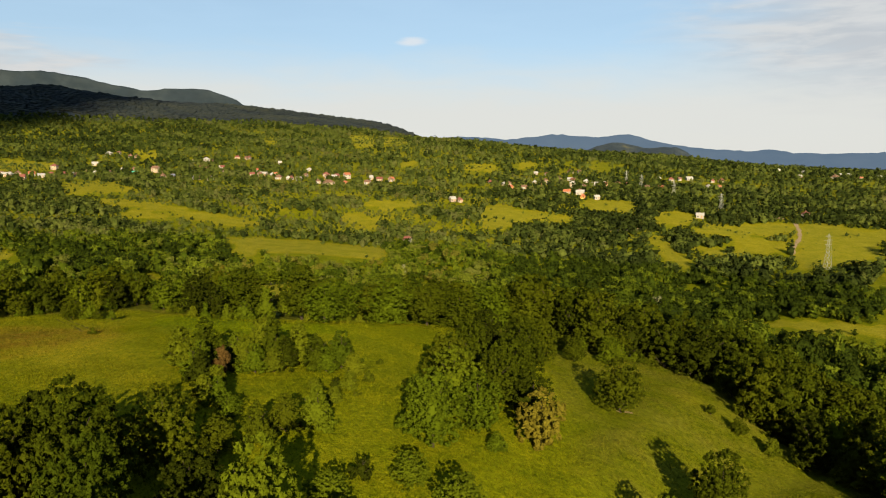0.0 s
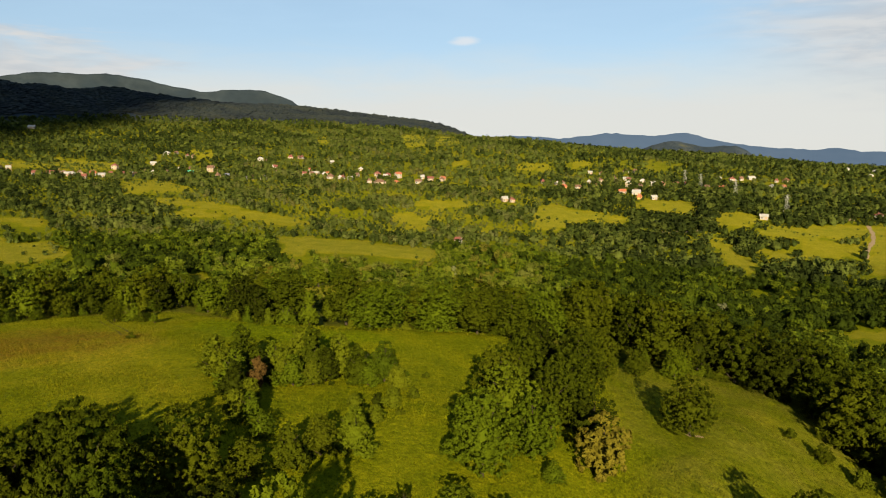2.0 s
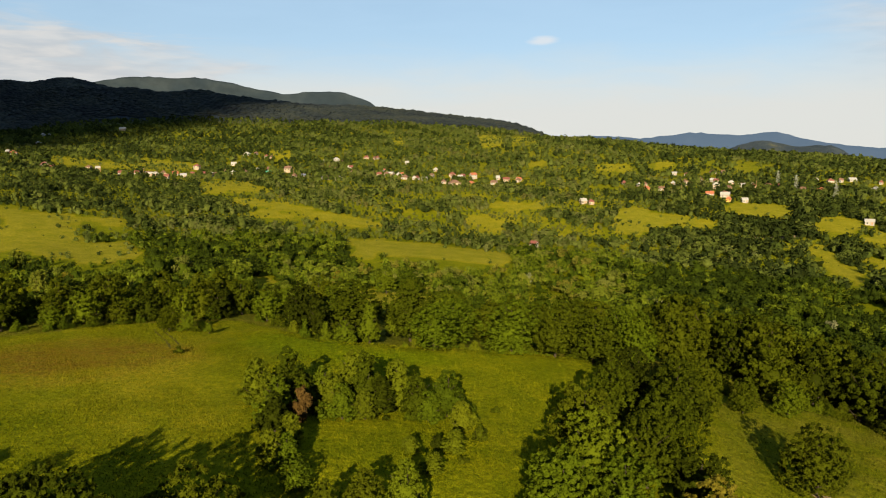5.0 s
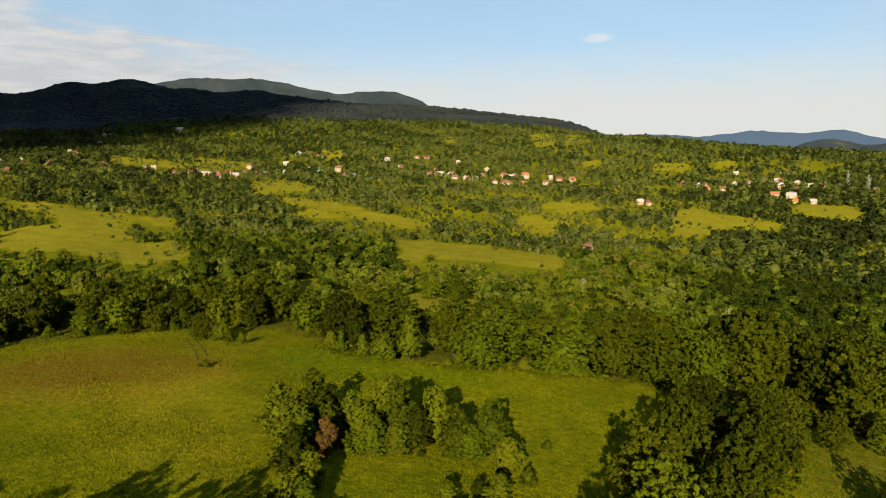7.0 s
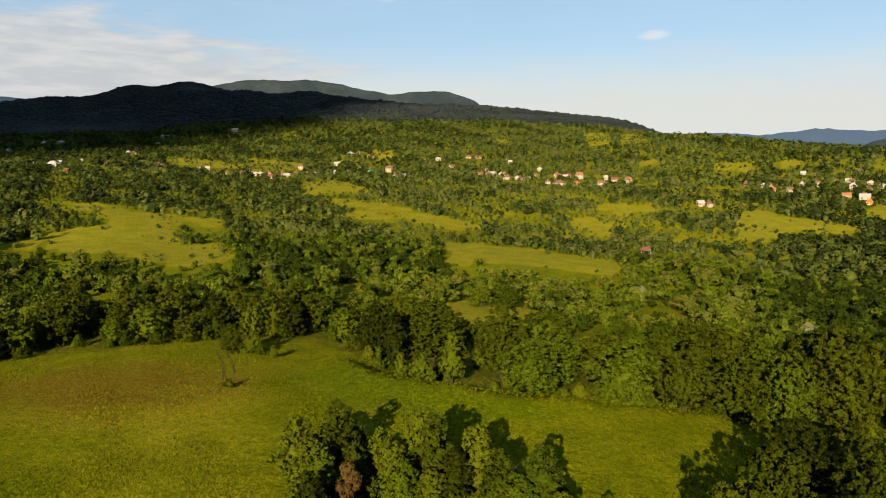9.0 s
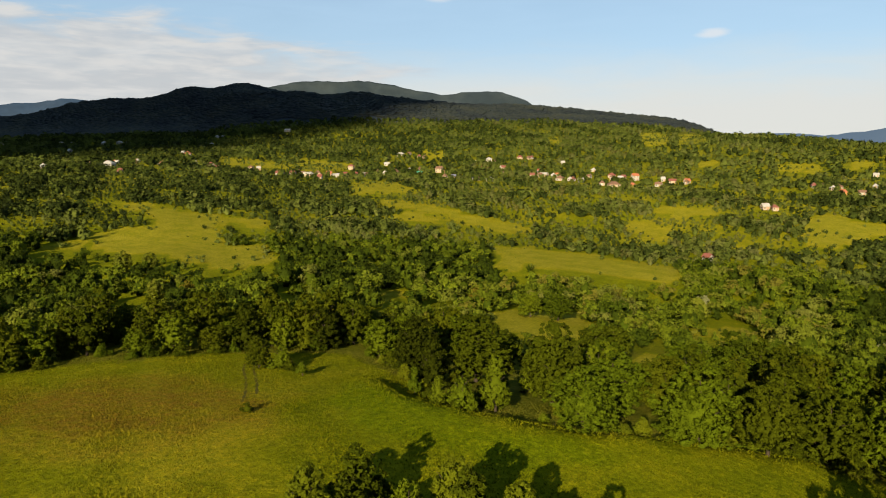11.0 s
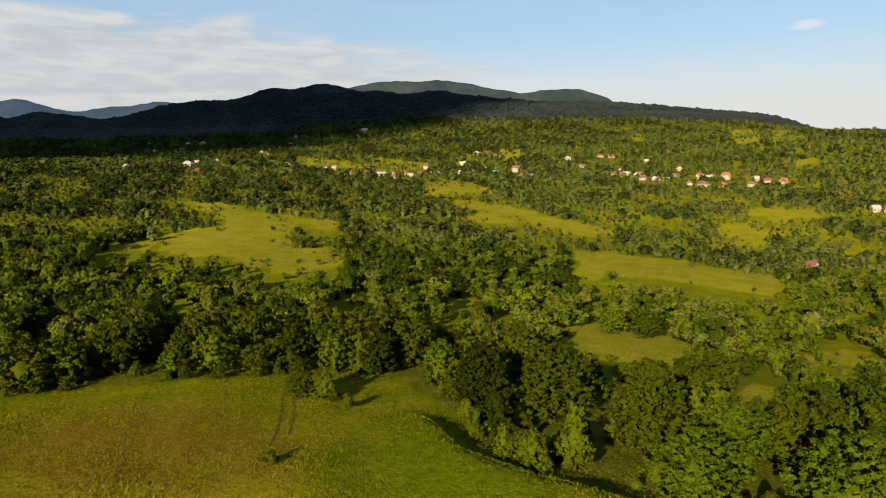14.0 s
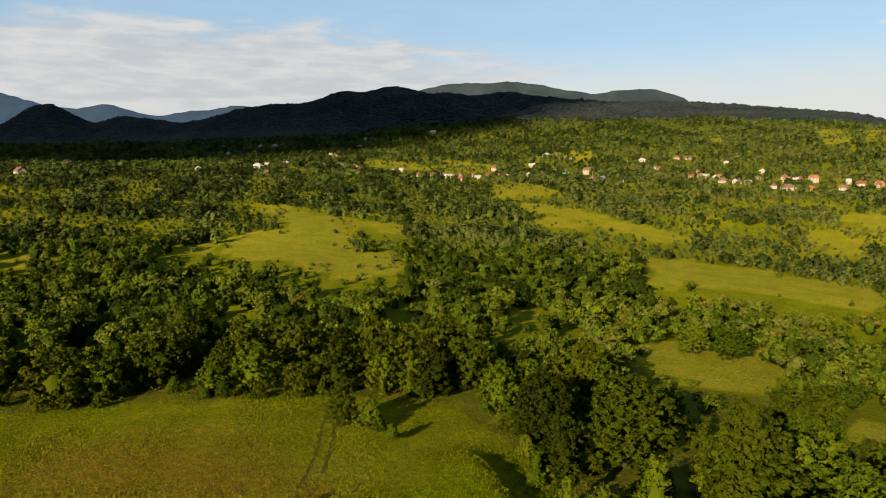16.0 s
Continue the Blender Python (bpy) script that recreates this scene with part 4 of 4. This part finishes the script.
def thin(rng, x, y, scale, tall, keep_low=0.4):
    """Leaves fields and houses in sight: trees that would hide them are low scrub or missing."""
    hid = hides_open_land(x, y, tall * scale)
    near_house = (np.hypot(x[:, None] - HOUSES[:, 0], y[:, None] - HOUSES[:, 1]) < HOUSES[:, 2] * 0.55 + 1.5).any(1)
    keep = (~hid | (rng.random(len(x)) < keep_low)) & ~near_house
    scale = np.where(hid, scale * 0.38, scale)
    return x[keep], y[keep], scale[keep]


def strips(x, y, k):
    """Uneven strips of growth that follow the slope, about -1 to 1."""
    a, r = np.arctan2(O[0] - x, y - O[1]), np.hypot(x - O[0], y - O[1])
    return 0.6 * wave(a * r * 0.45, r * 1.35, 17, k) + 0.6 * wave(x, y, 41, k + 3)


def make_woods():
    rng = np.random.default_rng(77)
    # wood's edge and the trees near it, one by one
    x, y, r = scatter(rng, 7.8, 60, 240, -80, 78)
    grass, _ = open_land(x, y)
    keep = (grass == 0) & (inside(HOME_MEADOW, x, y - 3) == 0)
    for row in EDGE_ROW:
        keep &= np.hypot(x - row[1], y - row[2]) > 2.6 + 5.0 * row[3]
    x, y, r = x[keep], y[keep], r[keep]
    order = np.argsort(np.hypot(x + 35, y - 95))
    near, rest = order[:225], order[225:]
    low = hides_open_land(x[near], y[near], np.full(len(near), 9.5)) & (y[near] > 178)
    for k, lower in zip(near, low):
        kind = rng.random()
        kind = kind * 0.4 if x[k] > 15 else kind * 0.55 if x[k] > -14 else kind * 0.5 if x[k] < -80 else kind * 1.05 if x[k] < 0 else kind
        some = EDGE_DARKS if kind < 0.38 else EDGE_LIMES if kind < 0.86 or x[k] > -75 else EDGE_WILLOWS
        base = 0.66 if lower else 1.05
        left = x[k] < -70
        ob = plant(some[int(rng.integers(0, len(some)))], float(x[k]), float(y[k]), float(rng.uniform(0, 6.28)), base * float(rng.uniform(0.62, 1.2)) * (0.95 if left else 0.86 if x[k] < -15 else 1.2 if x[k] > 25 else 1), float(rng.uniform(0.85, 1.1)))
    # the wood behind
    fine = [with_core(rng, 4.2, 9.0, 760, 0.62, 16, 0.54) for _ in range(6)]
    full = [with_core(rng, 4.0, 8.6, 330, 0.85, 13, 0.54) for _ in range(6)]
    xs, ys, sc = thin(rng, x[rest], y[rest], rng.uniform(0.55, 1.32, len(rest)) * np.where((x[rest] < 0) & (y[rest] > 203), 0.74, 1.0), 9.0)
    n = len(xs)
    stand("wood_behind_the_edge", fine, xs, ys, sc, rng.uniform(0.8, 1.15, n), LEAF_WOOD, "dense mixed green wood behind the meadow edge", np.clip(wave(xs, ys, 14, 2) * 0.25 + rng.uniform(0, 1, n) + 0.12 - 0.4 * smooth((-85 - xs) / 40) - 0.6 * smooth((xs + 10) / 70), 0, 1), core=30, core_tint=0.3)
    x, y, r = scatter(rng, 6.4, 240, 400, -38, 70)
    grass, _ = open_land(x, y)
    keep = (grass == 0) & (wave(x, y, 30, 4) + strips(x, y, 2) * smooth((r - 260) / 100) + rng.uniform(-0.5, 0.5, len(x)) > -0.5)
    xs, ys = x[keep], y[keep]
    xs, ys, sc = thin(rng, xs, ys, rng.uniform(0.5, 1.12, len(xs)), 9.0)
    n = len(xs)
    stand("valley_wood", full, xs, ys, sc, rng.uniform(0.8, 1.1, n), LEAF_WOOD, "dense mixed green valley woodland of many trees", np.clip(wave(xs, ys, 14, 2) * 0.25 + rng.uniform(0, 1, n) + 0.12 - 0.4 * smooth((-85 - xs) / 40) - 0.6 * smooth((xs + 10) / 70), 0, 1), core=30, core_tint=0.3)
    # scrub, orchards and hedges on the slope below the village
    small = [with_core(rng, 3.0, 5.2, 46, 1.1, 9, 0.68, 3, 5) for _ in range(6)]
    x, y, r = scatter(rng, 5.2, 400, 760, -36, 69)
    grass, _ = open_land(x, y)
    keep = (grass == 0) & (strips(x, y, 6) + 0.3 * wave(x, y, 110, 9) + rng.uniform(-0.55, 0.55, len(x)) > -0.5 - 0.3 * smooth((-200 - x) / 150) - 0.15 * smooth(x / 100))
    x, y = x[keep], y[keep]
    x, y, sc = thin(rng, x, y, (0.42 + 0.75 * smooth(wave(x, y, 26, 5) + 0.35 + rng.uniform(-0.4, 0.4, len(x)))) * rng.uniform(0.7, 1.25, len(x)), 6.0)
    n = len(x)
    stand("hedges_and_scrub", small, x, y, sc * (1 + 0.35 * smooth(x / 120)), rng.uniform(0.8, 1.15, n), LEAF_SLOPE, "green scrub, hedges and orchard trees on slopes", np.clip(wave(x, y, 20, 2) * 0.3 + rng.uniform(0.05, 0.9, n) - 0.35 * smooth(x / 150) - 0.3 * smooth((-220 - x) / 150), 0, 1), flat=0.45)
    # single bushes on the open fields
    x, y, r = scatter(rng, 5.0, 230, 1500, -36, 69)
    grass, _ = open_land(x, y)
    keep = (grass > 0) & (strips(x, y, 3) + 0.5 * wave(x, y, 13, 5) + rng.uniform(-0.35, 0.35, len(x)) > 0.62 - 0.3 * smooth((-190 - x) / 30) - 0.32 * smooth((r - 700) / 150))
    x, y, far = x[keep], y[keep], smooth((r[keep] - 700) / 150)
    n = len(x)
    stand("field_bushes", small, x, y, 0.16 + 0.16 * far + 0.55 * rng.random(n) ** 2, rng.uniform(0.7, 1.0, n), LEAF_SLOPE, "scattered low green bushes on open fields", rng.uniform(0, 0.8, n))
    # gardens and hillside woods
    tiny = [with_core(rng, 3.6, 5.6, 15, 1.6, 6, 0.78, 3, 4) for _ in range(6)]
    x, y, r = scatter(rng, 9.2, 760, 1560, -35, 68)
    grass, _ = open_land(x, y)
    keep = (grass == 0) & (strips(x, y, 8) + 0.4 * wave(x, y, 140, 9) + rng.uniform(-0.55, 0.55, len(x)) > -0.55 - 0.25 * smooth((r - 950) / 300))
    x, y = x[keep], y[keep]
    x, y, sc = thin(rng, x, y, np.where(rng.random(len(x)) < 0.45, 1.2, 0.8) * rng.uniform(0.75, 1.4, len(x)), 6.2)
    n = len(x)
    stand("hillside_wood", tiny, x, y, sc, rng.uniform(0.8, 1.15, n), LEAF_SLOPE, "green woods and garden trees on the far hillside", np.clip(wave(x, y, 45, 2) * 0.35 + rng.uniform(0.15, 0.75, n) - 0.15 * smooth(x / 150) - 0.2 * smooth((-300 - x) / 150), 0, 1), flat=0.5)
    # closed forest on the hills
    cone = [lump(rng, 6.0, 4.6, 0.0, 2, 5) for _ in range(8)]
    x, y, r = scatter(rng, 8.2, 1520, 2420, -12, 68)
    ahead = height(O[0] + (x - O[0]) * 1.02, O[1] + (y - O[1]) * 1.02)
    crest = np.where(np.degrees(np.arctan2(O[0] - x, y - O[1])) > 31, 2330, 2020)
    front = (r < crest) & (ahead - height(x, y) > -2) & (height(x, y) > 72) & (r > 1560 + 45 * wave(x, y, 60, 4))
    x, y = x[front], y[front]
    n = len(x)
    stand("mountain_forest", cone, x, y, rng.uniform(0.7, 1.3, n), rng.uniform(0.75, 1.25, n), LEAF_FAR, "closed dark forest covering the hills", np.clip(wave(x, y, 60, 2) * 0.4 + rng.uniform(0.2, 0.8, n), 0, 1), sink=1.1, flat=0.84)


def make_grass():
    """Standing tufts of tall meadow grass on the home meadow."""
    rng = np.random.default_rng(5)
    n = 520000
    x, y = rng.uniform(-165, 80, n), 55 + 150 * rng.random(n)
    keep = (inside(HOME_MEADOW, x, y) | inside(HOME_MEADOW, x, y - 16)) & (rng.random(n) < 0.66 + 0.4 * wave(x, y, 6, 3))
    x, y = x[keep], y[keep]
    n = len(x)
    z, turn = height(x, y) - 0.05, rng.uniform(0, np.pi, n)
    tall, wide = rng.uniform(0.14, 0.42, n) * (0.8 + 0.35 * wave(x, y, 9, 6)), rng.uniform(0.06, 0.16, n)
    c, s = np.cos(turn) * wide, np.sin(turn) * wide
    tip = rng.normal(size=(n, 2)) * 0.16
    v = np.stack([np.stack([x - c, y - s, z], -1), np.stack([x + c, y + s, z], -1), np.stack([x + tip[:, 0], y + tip[:, 1], z + tall], -1)], 1).reshape(-1, 3)
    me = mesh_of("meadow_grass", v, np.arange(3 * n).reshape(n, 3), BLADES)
    show_kinds(me, np.repeat(x, 3), np.repeat(y, 3))
    tagged(new("meadow_grass", me), "tall green and golden meadow grass tufts", "grass", kind="stuff")


make_woods()
make_grass()
for bx, by, bs in ((29, 292, 0.9), (34, 295, 1.0), (24, 290, 0.75), (61, 264, 0.85), (66, 268, 0.7), (-21, 361, 0.8), (92, 300, 0.7)):
    plant(BLOSSOM, bx, by, bx, bs, 1.05)
brush = np.random.default_rng(23)
count = 0
while count < 100:
    bx, by = brush.uniform(-150, 60), brush.uniform(150, 212)
    if not inside(HOME_MEADOW, bx, by - 0.5) and inside(HOME_MEADOW, bx, by - 12):
        plant(SHRUBS[count % 3], bx, by, count, brush.uniform(0.35, 0.8), brush.uniform(0.7, 1.0))
        count += 1
plant(RUSTY, 13, 197, 1.0, 0.8, 0.9)
plant(RUSTY, -95, 303, 0.5, 1.3, 0.8)
plant(EDGE_LIMES[0], -73, 297, 0.4, 1.1, 0.9)
plant(EDGE_LIMES[2], -63, 295, 1.4, 1.15, 0.9)
plant(RUSTY, -184, 257, 2.0, 0.9, 0.8)
for wx, wy, ws in ((-236, 278, 1.0), (-228, 284, 0.9), (-288, 250, 1.1), (-280, 244, 0.95), (-179, 238, 0.9), (-150, 214, 0.8)):
    plant(EDGE_WILLOWS[int(wx) % 2], wx, wy, wy, ws, 1.1)
for proto in OAKS + LIMES + DARKS + SPIRES + SHRUBS + BUSHES + [RUSTY, DEAD, BLOSSOM] + EDGE_DARKS + EDGE_LIMES + EDGE_WILLOWS:
    drop_thing(proto)

# ---- village ----


def box(bm, x0, x1, y0, y1, z0, z1):
    v = [bm.verts.new((x, y, z)) for z in (z0, z1) for x, y in ((x0, y0), (x1, y0), (x1, y1), (x0, y1))]
    for f in ((3, 2, 1, 0), (4, 5, 6, 7), (0, 1, 5, 4), (1, 2, 6, 5), (2, 3, 7, 6), (3, 0, 4, 7)):
        bm.faces.new([v[k] for k in f])


ROOF_WORDS = {"red": "dark red tile roof", "orange": "orange tile roof", "brown": "brown tile roof", "grey": "grey sheet roof", "dark": "dark slate roof", "teal": "green sheet roof"}


def make_house(x, y, wide, roof, storeys, rng):
    """A village house: walls, pitched or hipped roof with eaves, windows, door and chimney."""
    wide *= 0.66
    deep, high = max(5.0, wide * 0.72), 2.6 * storeys + 0.3
    wall_mat = YELLOW if roof == "orange" and rng.random() < 0.2 else WHITEWASH if rng.random() < 0.7 else CREAM
    words = "ochre" if wall_mat is YELLOW else "white" if wall_mat is WHITEWASH else "cream"
    top = new("house")
    top.matrix_world = Matrix.Translation((x, y, float(height(x, y)) - 0.2)) @ Matrix.Rotation(rng.uniform(-0.5, 0.7), 4, "Z")
    w, d = wide / 2, deep / 2
    bm = bmesh.new()
    box(bm, -w, w, -d, d, -1.5, high)
    hip = rng.random() < 0.45 or (roof == "grey" and storeys == 2)
    rise = d * rng.uniform(0.65, 0.9)
    if not hip:
        for s in (-w, w):
            a, b, c = bm.verts.new((s, -d, high)), bm.verts.new((s, d, high)), bm.verts.new((s, 0, high + rise * 0.93))
            bm.faces.new((a, b, c))
    part("wall", bm, wall_mat, top)
    bm = bmesh.new()
    e, t = 0.45, 0.18
    ridge = max(0.4, w - d) if hip else w + e
    for lift in (0, t):
        z0, z1 = high - e * rise / d + lift, high + rise + lift
        p = [bm.verts.new(c) for c in ((-w - e, -d - e, z0), (w + e, -d - e, z0), (w + e, d + e, z0), (-w - e, d + e, z0), (-ridge, 0, z1), (ridge, 0, z1))]
        for f in ((0, 1, 5, 4), (2, 3, 4, 5)) + (((1, 2, 5), (3, 0, 4)) if hip else ()):
            bm.faces.new([p[k] for k in f])
        if lift:
            for a, b in ((0, 1), (1, 2), (2, 3), (3, 0)):
                bm.faces.new([low[b], low[a], p[a], p[b]])
        low = p
    cover = part("roof", bm, ROOFS[roof], top)
    bm = bmesh.new()
    cx = rng.uniform(-0.5, 0.5) * w
    box(bm, cx - 0.35, cx + 0.35, 0.5, 1.2, high + rise * 0.5, high + rise + 0.8)
    part("chimney", bm, ROOFS["brown"], cover)
    count = max(2, int(wide / 3))
    for s in range(storeys):
        for k in range(count):
            c, z = -w + (k + 0.5) * wide / count, 0.9 + 2.6 * s
            if s == 0 and k == count // 2:
                bm = bmesh.new()
                box(bm, c - 0.5, c + 0.5, -d - 0.06, -d + 0.05, 0.2, 2.3)
                part("door", bm, TIMBER, top)
                continue
            bm = bmesh.new()
            box(bm, c - 0.5, c + 0.5, -d - 0.05, -d + 0.05, z, z + 1.2)
            part("window", bm, GLASS, top)
    for s in (-1, 1):
        bm = bmesh.new()
        box(bm, min(s * w, s * (w + 0.05)), max(s * w, s * (w + 0.05)), -0.7, 0.7, 1.0, 2.3)
        part("window", bm, GLASS, top)
    kind = "two-storey" if storeys == 2 else "single-storey"
    return tagged(top, f"{kind} village house, {words} walls and {ROOF_WORDS[roof]}", "house", "village houses")


dice = random.Random(12)
for row in UPPER_LANE + VILLAGE_WEST + VILLAGE_MID + VILLAGE_EAST + OUTLYING + tuple(SHEDS):
    make_house(*row, dice)


def make_pylon(x, y, tall):
    """A lattice power pylon: four legs, braces and three pairs of arms."""
    top = new("power_pylon")
    top.matrix_world = Matrix.Translation((x, y, float(height(x, y)) - 0.3)) @ Matrix.Rotation(0.3, 4, "Z")
    half = lambda z: 1.6 * (1 - z / tall) + 0.28
    for sx, sy in ((-1, -1), (1, -1), (1, 1), (-1, 1)):
        bm = bmesh.new()
        limb(bm, (sx * half(0), sy * half(0), 0), (sx * half(tall), sy * half(tall), tall), 0.08, 0.06, 4)
        part("leg", bm, STEEL, top)
    bm = bmesh.new()
    steps = 9
    for k in range(steps):
        z0, z1 = tall * k / steps, tall * (k + 1) / steps
        a, b = half(z0), half(z1)
        for s in (-1, 1):
            for p, q in (((-a, s * a, z0), (b, s * b, z1)), ((a, s * a, z0), (-b, s * b, z1)), ((s * a, -a, z0), (s * b, b, z1)), ((s * a, a, z0), (s * b, -b, z1))):
                limb(bm, p, q, 0.045, 0.045, 3)
    part("lattice", bm, STEEL, top)
    for z, reach in ((0.7, 3.0), (0.82, 3.6), (0.93, 2.6)):
        bm = bmesh.new()
        limb(bm, (-reach, 0, tall * z), (reach, 0, tall * z), 0.1, 0.1, 4)
        part("arm", bm, STEEL, top)
    return tagged(top, "galvanised lattice power pylon in the fields", "pylon", "power line pylons")


for px, py, ph in ((253, 464, 24), (268, 687, 18.5), (250, 775, 21), (240, 867, 17), (241, 942, 17)):
    make_pylon(px, py, ph)


def make_cloud(x, y, z, sx, sy, sz, seed):
    """A broad flat-bottomed cloud, high over the land."""
    bm = bmesh.new()
    bmesh.ops.create_icosphere(bm, subdivisions=4, radius=1)
    for v in bm.verts:
        k = 1 + 0.2 * noise.noise(v.co * 1.6 + Vector((seed, 0, 0))) + 0.1 * noise.noise(v.co * 4)
        bx, by = math.copysign(abs(v.co.x) ** 0.4, v.co.x), math.copysign(abs(v.co.y) ** 0.4, v.co.y)
        v.co = Vector((bx * k * sx, by * k * sy, max(v.co.z, -0.25) * k * sz))
    me = bpy.data.meshes.new("cloud")
    bm.to_mesh(me)
    bm.free()
    me.materials.append(CLOUD)
    ob = new("cloud", me)
    ob.location = (x, y, z)
    return tagged(ob, "broad white cloud that shades the mountains", "cloud", kind="structure")


make_cloud(-1290, -890, 900, 860, 1100, 110, 3)


def ribbon(name, points, wide, mat, label, lift=0.05):
    """A strip laid on the ground along a line of plan points."""
    p = np.array(points, float)
    t = np.linspace(0, len(p) - 1, 14 * (len(p) - 1) + 1)
    x, y = np.interp(t, range(len(p)), p[:, 0]), np.interp(t, range(len(p)), p[:, 1])
    d = unit(np.stack([np.gradient(x), np.gradient(y)], -1))
    w = wide / 2 * (1 + 0.25 * np.sin(t * 9) + 0.2 * np.sin(t * 23))
    left, right = np.stack([x - d[:, 1] * w, y + d[:, 0] * w], -1), np.stack([x + d[:, 1] * w, y - d[:, 0] * w], -1)
    xy = np.concatenate([left, (left + right) / 2, right])
    n = len(x)
    v = np.concatenate([xy, (height(xy[:, 0], xy[:, 1]) + lift)[:, None]], 1)
    i = np.arange(n - 1)
    f = np.concatenate([np.stack([i + a * n, i + (a + 1) * n, i + 1 + (a + 1) * n, i + 1 + a * n], -1) for a in (0, 1)])
    return tagged(new(name, mesh_of(name, v, f, mat, True)), label, "track", kind="structure")


ribbon("track_rut_1", ((-102, 184), (-98.5, 179), (-94, 174), (-89.5, 168.5), (-85, 162.5), (-82, 158)), 0.45, TRAMPLED, "worn wheel rut pressed into meadow grass")
ribbon("track_rut_2", ((-100.3, 185), (-96.8, 180), (-92.4, 175), (-87.9, 169.5), (-83.3, 163.4)), 0.45, TRAMPLED, "worn wheel rut pressed into meadow grass")
ribbon("bare_patch", ((33.6, 131.2), (35.0, 131.9), (36.6, 132.0)), 0.9, SOIL, "small bare soil patch in meadow grass", 0.06)
ribbon("field_path", ((318, 640), (305, 606), (290, 575), (268, 540), (258, 520)), 3.0, SOIL, "pale dirt path across the valley fields", 0.15)
ribbon("bare_strip_1", ((262, 668), (290, 672), (320, 668)), 14, SOIL, "bare brown soil strip in the fields", 0.15)
ribbon("bare_strip_2", ((128, 585), (150, 590), (172, 600)), 7, SOIL, "bare brown soil strip in the fields", 0.15)


def make_pole(x, y, tall):
    """A wooden pole with one cross arm and two insulators."""
    top = new("utility_pole")
    top.matrix_world = Matrix.Translation((x, y, float(height(x, y)) - 0.3)) @ Matrix.Rotation(0.4, 4, "Z")
    bm = bmesh.new()
    limb(bm, (0, 0, 0), (0, 0, tall), 0.16, 0.11, 7)
    part("pole", bm, TIMBER, top)
    bm = bmesh.new()
    box(bm, -0.9, 0.9, -0.07, 0.07, tall - 0.7, tall - 0.55)
    part("cross_arm", bm, TIMBER, top)
    for s in (-0.75, 0.75):
        bm = bmesh.new()
        limb(bm, (s, 0, tall - 0.55), (s, 0, tall - 0.3), 0.06, 0.05, 6)
        part("insulator", bm, STEEL, top)
    return tagged(top, "wooden utility pole beside the village lane", "pole", "village poles")


for px, py in ((-575, 560), (-600, 640), (-520, 745), (-452, 722), (-330, 838), (-140, 840), (110, 800), (200, 870), (300, 900)):
    make_pole(px, py, 8.5)
